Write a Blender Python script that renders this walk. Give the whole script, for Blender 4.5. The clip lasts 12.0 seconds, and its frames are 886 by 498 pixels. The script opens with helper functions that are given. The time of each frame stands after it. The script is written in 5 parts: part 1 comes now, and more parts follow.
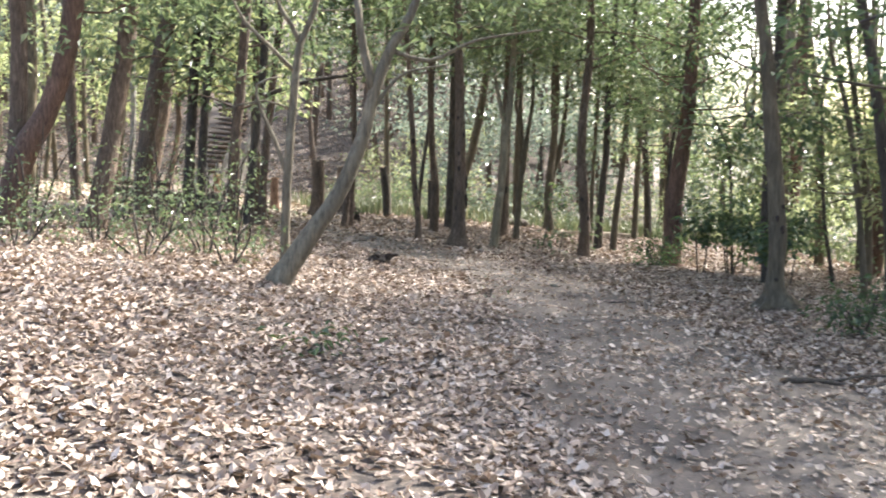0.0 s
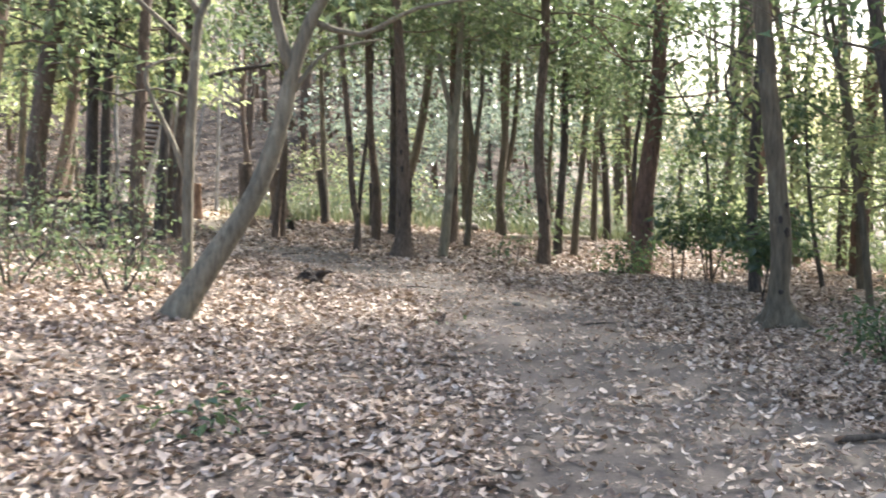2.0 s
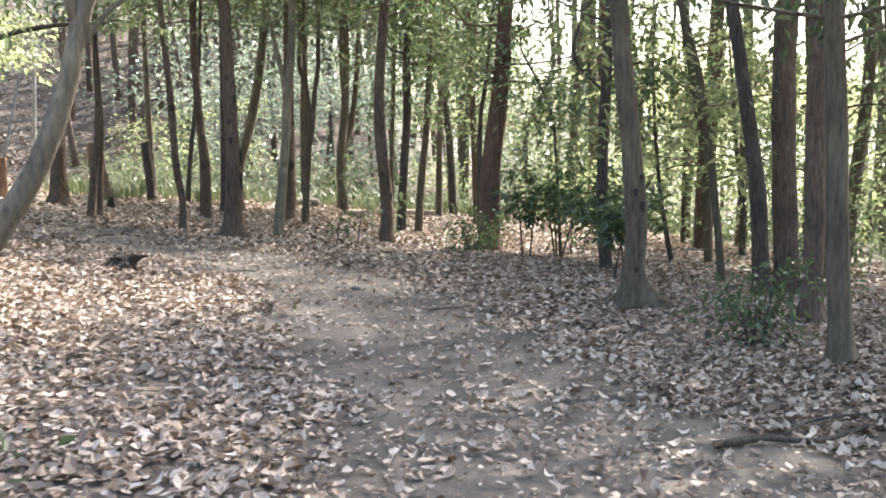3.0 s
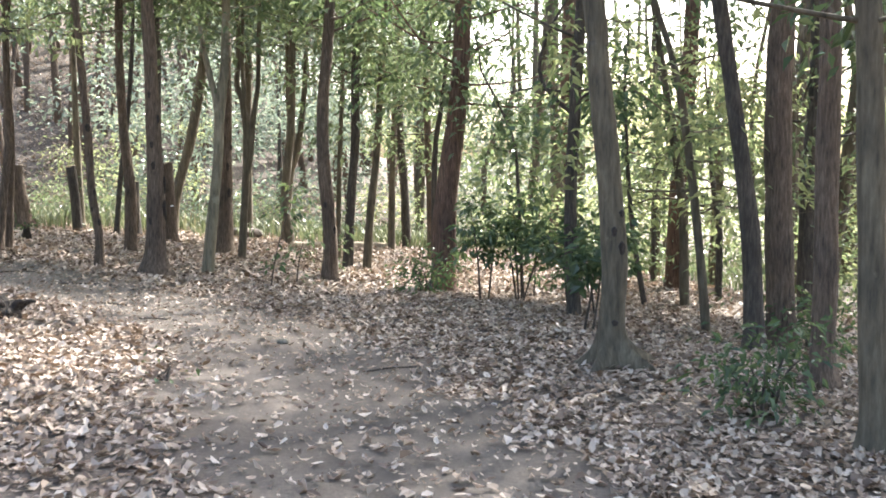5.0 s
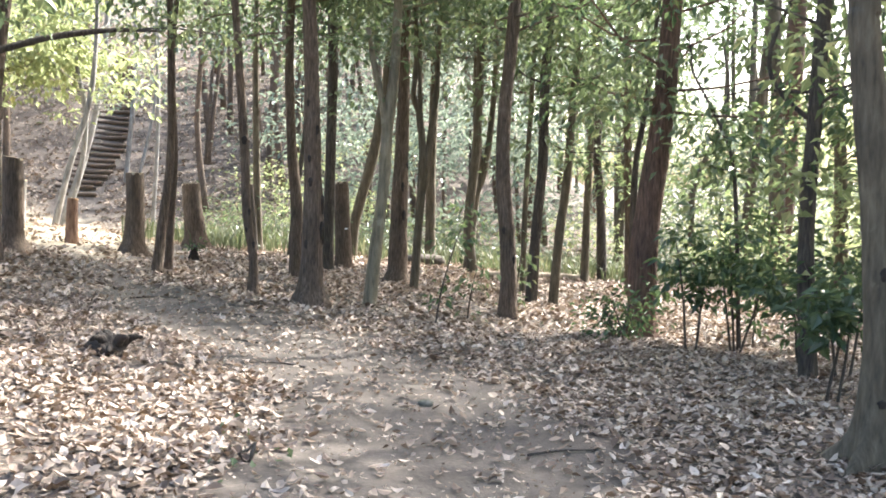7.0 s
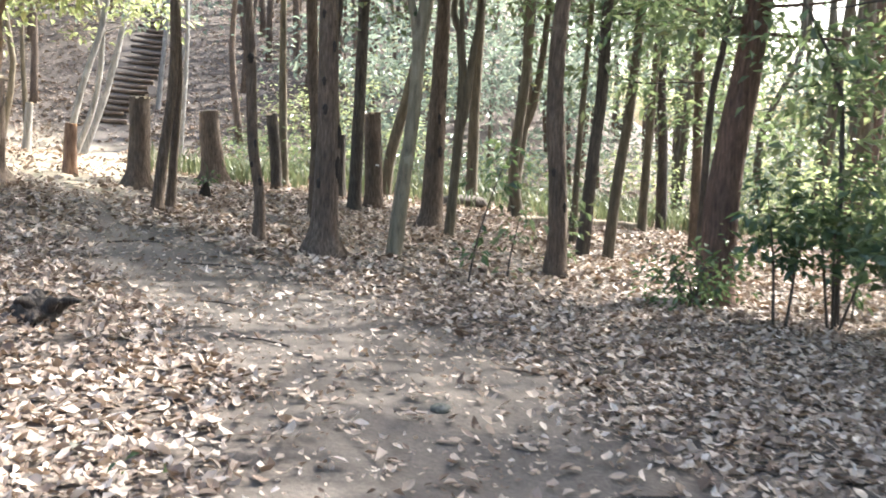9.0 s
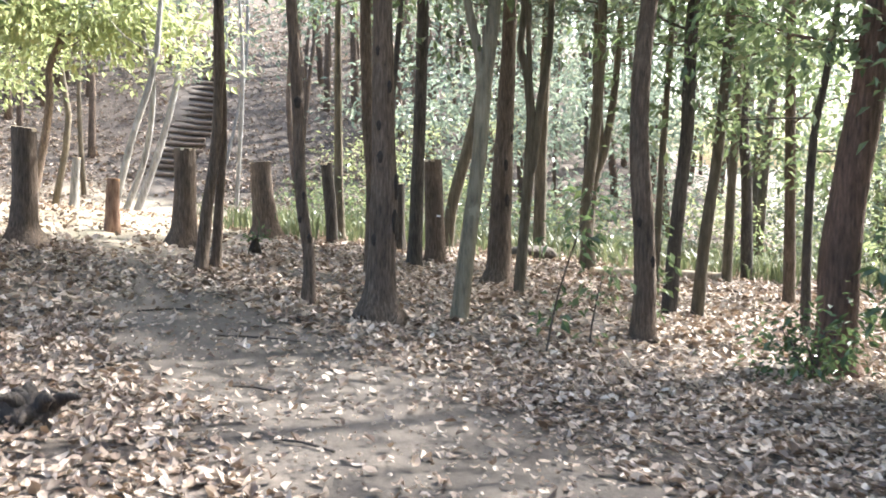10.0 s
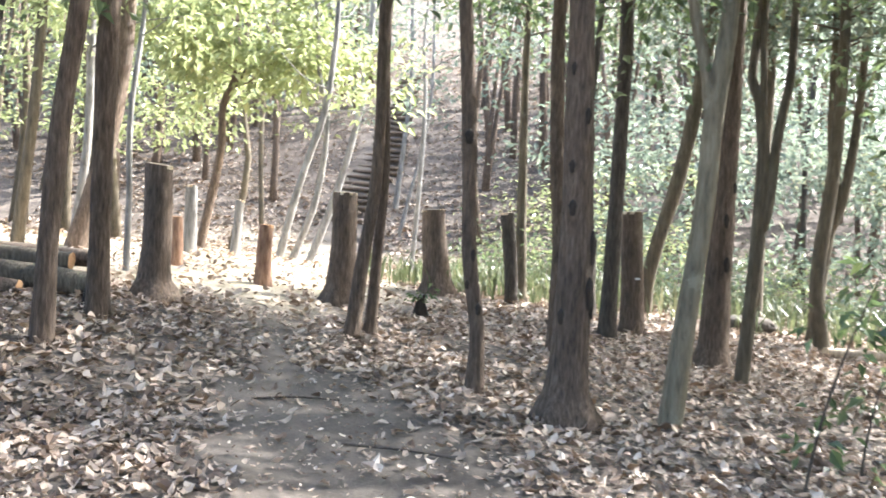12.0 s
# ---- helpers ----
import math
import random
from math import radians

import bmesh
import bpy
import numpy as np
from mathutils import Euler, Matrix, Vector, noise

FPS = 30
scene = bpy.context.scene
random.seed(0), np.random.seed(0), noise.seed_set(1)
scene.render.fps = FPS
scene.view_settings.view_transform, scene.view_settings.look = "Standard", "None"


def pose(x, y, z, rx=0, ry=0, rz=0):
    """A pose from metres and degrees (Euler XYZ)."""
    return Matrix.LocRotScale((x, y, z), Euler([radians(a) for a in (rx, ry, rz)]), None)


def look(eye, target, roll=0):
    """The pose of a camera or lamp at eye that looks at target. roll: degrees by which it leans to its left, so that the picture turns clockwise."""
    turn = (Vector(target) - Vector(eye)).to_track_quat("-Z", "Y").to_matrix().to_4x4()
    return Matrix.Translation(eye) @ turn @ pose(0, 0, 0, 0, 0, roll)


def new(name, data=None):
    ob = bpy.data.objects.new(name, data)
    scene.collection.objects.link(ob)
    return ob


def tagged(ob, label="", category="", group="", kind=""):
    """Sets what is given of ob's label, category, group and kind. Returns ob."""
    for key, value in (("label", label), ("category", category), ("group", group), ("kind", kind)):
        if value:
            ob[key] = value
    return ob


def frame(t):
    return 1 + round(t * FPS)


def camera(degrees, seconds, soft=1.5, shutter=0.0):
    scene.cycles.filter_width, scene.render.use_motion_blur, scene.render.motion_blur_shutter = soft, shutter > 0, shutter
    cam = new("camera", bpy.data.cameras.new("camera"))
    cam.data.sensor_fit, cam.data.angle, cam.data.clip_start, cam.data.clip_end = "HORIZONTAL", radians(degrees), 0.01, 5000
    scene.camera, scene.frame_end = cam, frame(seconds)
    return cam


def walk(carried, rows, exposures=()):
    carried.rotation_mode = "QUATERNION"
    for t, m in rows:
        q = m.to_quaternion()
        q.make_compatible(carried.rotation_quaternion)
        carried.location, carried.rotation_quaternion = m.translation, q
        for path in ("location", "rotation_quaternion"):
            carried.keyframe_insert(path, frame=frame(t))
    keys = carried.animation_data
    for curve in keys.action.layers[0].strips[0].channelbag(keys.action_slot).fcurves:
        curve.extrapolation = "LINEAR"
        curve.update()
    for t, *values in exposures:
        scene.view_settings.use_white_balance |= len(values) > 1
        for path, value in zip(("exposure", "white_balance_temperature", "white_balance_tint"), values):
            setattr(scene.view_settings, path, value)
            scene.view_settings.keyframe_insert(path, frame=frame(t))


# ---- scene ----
cam = camera(47.0, 12.0, soft=1.7, shutter=0.35)
# The ground falls 5 degrees to the right of the walk.
SLOPE = 5.0
PATH = [
    (0, (-0.077, -0.209, 1.589), (0.151, 1.771, 1.422), 5.3),
    (0.5, (-0.016, 0.333, 1.589), (0.101, 2.321, 1.403), 5.8),
    (1, (0.042, 0.852, 1.62), (0.188, 2.839, 1.443), 2.7),
    (1.5, (0.126, 1.455, 1.608), (0.344, 3.437, 1.456), 3.3),
    (2, (0.23, 2.036, 1.556), (0.561, 4.002, 1.401), 4.1),
    (2.5, (0.373, 2.582, 1.53), (0.902, 4.502, 1.354), 3.0),
    (3, (0.587, 3.108, 1.536), (1.211, 4.999, 1.35), 3.9),
    (5, (1.222, 4.655, 1.562), (1.921, 6.525, 1.437), 4.5),
    (5.5, (1.457, 5.229, 1.536), (2.003, 7.15, 1.429), 4.7),
    (6, (1.643, 5.672, 1.568), (2.148, 7.605, 1.481), 5.9),
    (6.5, (1.824, 6.111, 1.556), (2.228, 8.069, 1.491), 5.9),
    (7, (2.02, 6.662, 1.51), (2.337, 8.634, 1.405), 5.4),
    (9, (2.434, 8.599, 1.485), (2.671, 10.57, 1.248), 6.8),
    (9.5, (2.423, 9.305, 1.483), (2.546, 11.29, 1.278), 7.2),
    (10, (2.473, 9.866, 1.482), (2.582, 11.857, 1.322), 5.5),
    (10.5, (2.469, 10.443, 1.5), (2.498, 12.438, 1.367), 5.3),
    (11, (2.415, 10.967, 1.524), (2.364, 12.964, 1.426), 7.2),
    (11.5, (2.432, 11.515, 1.515), (2.29, 13.508, 1.424), 6.0),
    (12, (2.394, 12.118, 1.492), (2.136, 14.098, 1.389), 6.8),
]
walk(cam, [(t, pose(0, 0, 0, 0, SLOPE, 0) @ look(eye, target, roll)) for t, eye, target, roll in PATH],
     [(0, 2.1, 6350, 9), (6, 2.52, 6300, 8), (9.5, 2.48, 6150, 8), (12, 2.74, 6000, 8)])

# ---- light ----
SUN_AZ, SUN_EL = 56.0, 44.0   # degrees; azimuth from +y towards +x
world = bpy.data.worlds.new("world")
scene.world = world
world.use_nodes = True
sky = world.node_tree.nodes.new("ShaderNodeTexSky")
sky.sky_type = "NISHITA"
sky.sun_disc = False
sky.sun_elevation = radians(SUN_EL)
sky.sun_rotation = radians(SUN_AZ)
sky.air_density, sky.dust_density, sky.ozone_density = 1.0, 4.5, 1.0
background = world.node_tree.nodes["Background"]
background.inputs["Strength"].default_value = 0.15
world.node_tree.links.new(sky.outputs[0], background.inputs[0])
sun = new("sun", bpy.data.lights.new("sun", "SUN"))
sun.data.energy, sun.data.angle, sun.data.color = 5.0, radians(1.2), (1.0, 0.95, 0.88)
to_sun = Vector((math.sin(radians(SUN_AZ)) * math.cos(radians(SUN_EL)), math.cos(radians(SUN_AZ)) * math.cos(radians(SUN_EL)), math.sin(radians(SUN_EL))))
sun.matrix_world = look((0, 0, 30), tuple(Vector((0, 0, 30)) - to_sun))

# ---- materials ----


def material(name, rough=0.8):
    m = bpy.data.materials.new(name)
    m.use_nodes = True
    b = m.node_tree.nodes["Principled BSDF"]
    b.inputs["Roughness"].default_value = rough
    return m, m.node_tree.nodes, m.node_tree.links, b


def ramp(nodes, links, source, stops):
    r = nodes.new("ShaderNodeValToRGB")
    e = r.color_ramp.elements
    while len(e) < len(stops):
        e.new(0.5)
    for k, (p, c) in zip(e, stops):
        k.position, k.color = p, (*c, 1)
    links.new(source, r.inputs[0])
    return r.outputs[0]


def noise_tex(nodes, links, scale, detail=4, stretch=None, rough=0.55):
    n = nodes.new("ShaderNodeTexNoise")
    n.inputs["Scale"].default_value, n.inputs["Detail"].default_value, n.inputs["Roughness"].default_value = scale, detail, rough
    c = nodes.new("ShaderNodeTexCoord")
    if stretch:
        mp = nodes.new("ShaderNodeMapping")
        mp.inputs["Scale"].default_value = stretch
        links.new(c.outputs["Object"], mp.inputs[0])
        links.new(mp.outputs[0], n.inputs[0])
    else:
        links.new(c.outputs["Object"], n.inputs[0])
    return n.outputs[0]


def mixed(nodes, links, kind, fac, a, b):
    m = nodes.new("ShaderNodeMix")
    m.data_type, m.blend_type = "RGBA", kind
    for socket, v in ((m.inputs[0], fac), (m.inputs[6], a), (m.inputs[7], b)):
        if isinstance(v, (int, float)):
            socket.default_value = v
        elif isinstance(v, tuple):
            socket.default_value = (*v, 1)
        else:
            links.new(v, socket)
    return m.outputs[2]


def bumped(nodes, links, b, height, strength, distance):
    n = nodes.new("ShaderNodeBump")
    n.inputs["Strength"].default_value, n.inputs["Distance"].default_value = strength, distance
    links.new(height, n.inputs["Height"])
    links.new(n.outputs[0], b.inputs["Normal"])


def bark(name, dark, mid, light, ridges=9.0, lichen=(0.30, 0.32, 0.24), patch=0.62, relief=0.7):
    """Bark with upright ridges, blotches of lichen and small dark scars."""
    m, nodes, links, b = material(name, 0.92)
    fine = noise_tex(nodes, links, ridges * 5.0, 5, (1, 1, 0.16), 0.66)
    broad = noise_tex(nodes, links, 2.3, 4, (1, 1, 0.6))
    spots = noise_tex(nodes, links, 6.5, 5, (1, 1, 0.8), 0.6)
    base = ramp(nodes, links, fine, [(0.30, dark), (0.52, mid), (0.74, light)])
    tone = ramp(nodes, links, broad, [(0.3, (0.62, 0.62, 0.62)), (0.7, (1.2, 1.18, 1.15))])
    base = mixed(nodes, links, "MULTIPLY", 1.0, base, tone)
    cover = ramp(nodes, links, spots, [(patch, (0, 0, 0)), (patch + 0.1, (0.75, 0.75, 0.75))])
    links.new(mixed(nodes, links, "MIX", cover, base, lichen), b.inputs["Base Color"])
    bumped(nodes, links, b, fine, relief, 0.022)
    return m


def leaf(name, stops, gloss=0.45, glow=0.45, through_colour=(0.30, 0.42, 0.06)):
    """Leaf with colour varied leaf by leaf and light passing through the blade."""
    m, nodes, links, b = material(name, gloss)
    g = nodes.new("ShaderNodeNewGeometry")
    c = ramp(nodes, links, g.outputs["Random Per Island"], stops)
    links.new(c, b.inputs["Base Color"])
    t = nodes.new("ShaderNodeBsdfTranslucent")
    links.new(mixed(nodes, links, "MIX", 0.55, c, through_colour), t.inputs[0])
    s = nodes.new("ShaderNodeMixShader")
    s.inputs[0].default_value = glow
    links.new(b.outputs[0], s.inputs[1])
    links.new(t.outputs[0], s.inputs[2])
    links.new(s.outputs[0], nodes["Material Output"].inputs[0])
    return m


BARK_BROWN = bark("bark_brown", (0.04, 0.027, 0.019), (0.125, 0.088, 0.063), (0.22, 0.163, 0.122), 9, (0.2, 0.165, 0.12), 0.68, 1.0)
BARK_RED = bark("bark_red", (0.04, 0.022, 0.016), (0.13, 0.075, 0.052), (0.22, 0.14, 0.10), 8, (0.2, 0.15, 0.12), 0.68, 1.0)
BARK_ASH = bark("bark_ash", (0.1, 0.094, 0.088), (0.215, 0.205, 0.193), (0.31, 0.298, 0.283), 5, (0.33, 0.32, 0.3), 0.58, 0.35)
BARK_CREAM = bark("bark_cream", (0.1, 0.085, 0.057), (0.21, 0.18, 0.125), (0.3, 0.262, 0.19), 5, (0.29, 0.27, 0.2), 0.58, 0.35)
BARK_GREY = bark("bark_grey", (0.052, 0.041, 0.027), (0.115, 0.093, 0.063), (0.175, 0.146, 0.102), 5, (0.17, 0.15, 0.1), 0.64, 0.45)
BARK_PALE = bark("bark_pale", (0.07, 0.058, 0.04), (0.155, 0.13, 0.092), (0.23, 0.198, 0.146), 5, (0.24, 0.22, 0.16), 0.6, 0.35)
ROTTEN = bark("rotten_wood", (0.014, 0.011, 0.008), (0.036, 0.027, 0.021), (0.075, 0.056, 0.043), 10, (0.06, 0.055, 0.03), 0.66, 1.0)
BARK_DARK = bark("bark_dark", (0.025, 0.02, 0.016), (0.07, 0.056, 0.045), (0.13, 0.11, 0.09), 8, (0.17, 0.17, 0.13), 0.66, 0.9)
LEAF_DARK = leaf("leaf_dark", [(0.0, (0.034, 0.056, 0.035)), (0.5, (0.062, 0.095, 0.054)), (0.85, (0.098, 0.138, 0.07)), (1.0, (0.17, 0.185, 0.08))], 0.25, 0.36, (0.19, 0.26, 0.09))
LEAF_MID = leaf("leaf_mid", [(0.0, (0.045, 0.068, 0.04)), (0.5, (0.085, 0.115, 0.066)), (0.9, (0.145, 0.17, 0.092)), (1.0, (0.24, 0.21, 0.11))], 0.3, 0.42, (0.25, 0.32, 0.13))
# Yellow-green leaf, its colour brightened to carry sunlight on the foliage.
LEAF_SUN_YELLOW = leaf("leaf_sun_yellow", [(0.0, (0.1, 0.128, 0.052)), (0.5, (0.17, 0.2, 0.085)), (0.9, (0.25, 0.272, 0.12)), (1.0, (0.32, 0.28, 0.13))], 0.4, 0.55, (0.47, 0.52, 0.25))
# Grey-green leaf of the farther trees, paled so its colour holds the haze.
LEAF_HAZE_GREY = leaf("leaf_haze_grey", [(0.0, (0.075, 0.105, 0.085)), (0.5, (0.14, 0.175, 0.14)), (0.9, (0.22, 0.245, 0.19)), (1.0, (0.3, 0.27, 0.15))], 0.26, 0.42, (0.32, 0.38, 0.27))
GRASS = leaf("bamboo_grass", [(0.0, (0.06, 0.075, 0.035)), (0.5, (0.1, 0.115, 0.058)), (0.85, (0.15, 0.155, 0.085)), (1.0, (0.24, 0.21, 0.13))], 0.5, 0.3, (0.17, 0.2, 0.09))
LITTER = leaf("litter_leaf", [(0.0, (0.07, 0.044, 0.03)), (0.28, (0.2, 0.137, 0.098)), (0.58, (0.36, 0.278, 0.212)), (0.86, (0.45, 0.36, 0.285)), (1.0, (0.58, 0.49, 0.41))], 0.6, 0.1, (0.4, 0.26, 0.14))


def soil():
    """Trodden grey-brown earth on the path, crumbled leaf litter beside it."""
    m, nodes, links, b = material("forest_soil", 0.95)
    a = nodes.new("ShaderNodeAttribute")
    a.attribute_name = "trodden"
    fine = noise_tex(nodes, links, 38, 6, None, 0.7)
    crumbs = noise_tex(nodes, links, 14, 5, None, 0.7)
    broad = noise_tex(nodes, links, 0.9, 4)
    earth = ramp(nodes, links, fine, [(0.25, (0.06, 0.049, 0.04)), (0.55, (0.12, 0.1, 0.084)), (0.8, (0.185, 0.158, 0.134))])
    tone = ramp(nodes, links, broad, [(0.35, (0.72, 0.7, 0.68)), (0.65, (1.25, 1.22, 1.18))])
    earth = mixed(nodes, links, "MULTIPLY", 1.0, earth, tone)
    mould = ramp(nodes, links, crumbs, [(0.3, (0.032, 0.026, 0.021)), (0.5, (0.09, 0.07, 0.055)), (0.62, (0.19, 0.15, 0.12)), (0.8, (0.3, 0.245, 0.2))])
    # Straw-pale clearing ground, with the sun's glare put into its colour.
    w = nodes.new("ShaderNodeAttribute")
    w.attribute_name = "glare_straw"
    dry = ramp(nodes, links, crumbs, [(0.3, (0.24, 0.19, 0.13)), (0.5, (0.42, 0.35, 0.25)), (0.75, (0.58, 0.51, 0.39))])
    floor = mixed(nodes, links, "MIX", a.outputs["Fac"], mould, earth)
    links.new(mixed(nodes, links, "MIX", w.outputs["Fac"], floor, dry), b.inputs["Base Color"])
    bumped(nodes, links, b, fine, 0.6, 0.02)
    return m


def cut_wood(name, pale, dark):
    m, nodes, links, b = material(name, 0.85)
    w = nodes.new("ShaderNodeTexWave")
    w.wave_type, w.rings_direction = "RINGS", "Z"
    w.inputs["Scale"].default_value, w.inputs["Distortion"].default_value, w.inputs["Detail"].default_value = 14, 2.5, 3
    c = nodes.new("ShaderNodeTexCoord")
    links.new(c.outputs["Object"], w.inputs[0])
    rings = ramp(nodes, links, w.outputs[1], [(0.2, dark), (0.8, pale)])
    stain = ramp(nodes, links, noise_tex(nodes, links, 5, 4), [(0.35, (0.6, 0.56, 0.5)), (0.65, (1.1, 1.1, 1.1))])
    links.new(mixed(nodes, links, "MULTIPLY", 1.0, rings, stain), b.inputs["Base Color"])
    bumped(nodes, links, b, w.outputs[1], 0.3, 0.01)
    return m


SOIL = soil()
CUT_PALE = cut_wood("cut_wood_pale", (0.62, 0.52, 0.38), (0.45, 0.34, 0.22))
CUT_ORANGE = cut_wood("cut_wood_orange", (0.55, 0.33, 0.17), (0.38, 0.2, 0.1))
MOSS_BARK = bark("mossy_bark", (0.035, 0.027, 0.02), (0.11, 0.088, 0.062), (0.2, 0.168, 0.125), 7, (0.13, 0.13, 0.07), 0.64, 0.9)
BARK_ORANGE = bark("orange_stripped_wood", (0.11, 0.055, 0.033), (0.25, 0.145, 0.093), (0.38, 0.245, 0.165), 6, (0.2, 0.11, 0.07), 0.64, 0.6)
BARE_WOOD = bark("bare_log", (0.16, 0.12, 0.085), (0.32, 0.265, 0.2), (0.45, 0.39, 0.31), 4, (0.5, 0.42, 0.32), 0.62, 0.3)
TAG_WHITE, _n, _l, _b = material("tag_white", 0.5)
_b.inputs["Base Color"].default_value = (0.8, 0.8, 0.78, 1)
STONE, _n, _l, _b = material("mossy_stone", 0.95)
_l.new(ramp(_n, _l, noise_tex(_n, _l, 11, 5), [(0.3, (0.05, 0.055, 0.035)), (0.55, (0.14, 0.13, 0.105)), (0.8, (0.25, 0.24, 0.21))]), _b.inputs["Base Color"])
bumped(_n, _l, _b, noise_tex(_n, _l, 30, 5), 0.8, 0.02)

# ---- building helpers ----
RNG = np.random.default_rng(7)


def shaped(name, verts, faces, mat, parent=None, label="", smooth=True):
    """Links one mesh object. faces: an array of quads, or of triangles, or a list of such arrays."""
    groups = [np.asarray(f, np.int32) for f in (faces if isinstance(faces, list) else [faces]) if len(f)]
    me = bpy.data.meshes.new(name)
    verts = np.asarray(verts, np.float32).reshape(-1, 3)
    me.vertices.add(len(verts))
    me.vertices.foreach_set("co", verts.ravel())
    me.loops.add(sum(g.size for g in groups))
    me.loops.foreach_set("vertex_index", np.concatenate([g.ravel() for g in groups]))
    sizes = np.concatenate([np.full(len(g), g.shape[1], np.int32) for g in groups])
    me.polygons.add(len(sizes))
    me.polygons.foreach_set("loop_start", np.r_[0, np.cumsum(sizes)[:-1]].astype(np.int32))
    me.polygons.foreach_set("loop_total", sizes)
    me.polygons.foreach_set("use_smooth", np.full(len(sizes), smooth))
    me.update(calc_edges=True)
    me.materials.append(mat)
    ob = new(name, me)
    if parent is not None:
        ob.parent = parent
    return tagged(ob, label)


def thing(name, at, label, category, group=""):
    ob = new(name)
    ob.empty_display_size = 0.2
    ob.location = at
    return tagged(ob, label, category, group)


def fade(a, b, v):
    u = np.clip((v - a) / (b - a), 0, 1)
    return u * u * (3 - 2 * u)


def ground(x, y):
    """Height of the forest floor: falling to the right, banked on both sides of the path, a hollow at the clearing and a hill behind."""
    x, y = np.asarray(x, float), np.asarray(y, float)
    z = -0.0875 * np.clip(x, -14, 16)
    z = z + 0.16 * fade(0.3, -2.0, x) * fade(2, 9, y) + 0.14 * fade(4.4, 6.5, x) * fade(22, 12, y)
    z = z - 0.3 * fade(27, 36, y) - 0.55 * fade(27, 36, y) * fade(1.5, -2.5, x)
    reach = np.minimum((y - 41) + 0.12 * np.clip(-x, -30, 30), 42)
    z = z + fade(26, 8, x) * 0.5 * np.where(reach > 0, np.sqrt(reach ** 2 + 9) - 3, 0)
    z = z + 0.022 * np.sin(1.7 * x + 0.6 * y + 0.8) * np.sin(1.1 * y - 0.7 * x) + 0.012 * np.sin(4.1 * x + 1.3) * np.sin(3.7 * y)
    return z


WAY = np.array([(3.6, -14), (3.3, 4), (3.0, 7), (2.95, 9), (3.05, 11), (3.05, 13.3), (2.85, 14.6), (2.15, 16.0), (1.3, 17.5), (0.6, 18.9), (0.1, 20.1), (-0.9, 23.2), (-2.6, 29), (-4.3, 36), (-5.0, 43), (-5.0, 55)])
HALF = np.array([2.0, 1.75, 1.35, 1.2, 1.1, 0.9, 1.05, 1.05, 0.85, 0.6, 0.1, 0.02, 0.02, 0.4, 0.8, 0.7])


def trodden(x, y):
    """How far the ground is worn bare, 0 to 1, by the distance from the path's middle."""
    best = np.full(np.shape(x), 9.0)
    for a, b, wa, wb in zip(WAY[:-1], WAY[1:], HALF[:-1], HALF[1:]):
        d = b - a
        u = np.clip(((x - a[0]) * d[0] + (y - a[1]) * d[1]) / (d @ d), 0, 1)
        best = np.minimum(best, np.hypot(x - a[0] - u * d[0], y - a[1] - u * d[1]) / (wa + u * (wb - wa)))
    ragged = 0.16 * np.sin(2.3 * x + 1.1 * y) + 0.13 * np.sin(3.9 * y - 2.1 * x + 1) + 0.09 * np.sin(7.3 * x - 5.1 * y)
    return fade(1.2, 0.8, best + ragged)


def spline(nodes, step):
    """Smooth curve through rows of numbers, sampled about every step along z-like length."""
    p = np.asarray(nodes, float)
    p = np.vstack([2 * p[0] - p[1], p, 2 * p[-1] - p[-2]])
    out = []
    for a, b, c, d in zip(p[:-3], p[1:-2], p[2:-1], p[3:]):
        n = max(2, int(np.linalg.norm((c - b)[:3]) / step))
        u = np.linspace(0, 1, n, endpoint=False)[:, None]
        out.append(0.5 * (2 * b + (c - a) * u + (2 * a - 5 * b + 4 * c - d) * u ** 2 + (3 * b - a - 3 * c + d) * u ** 3))
    return np.vstack(out + [p[-2:-1]])


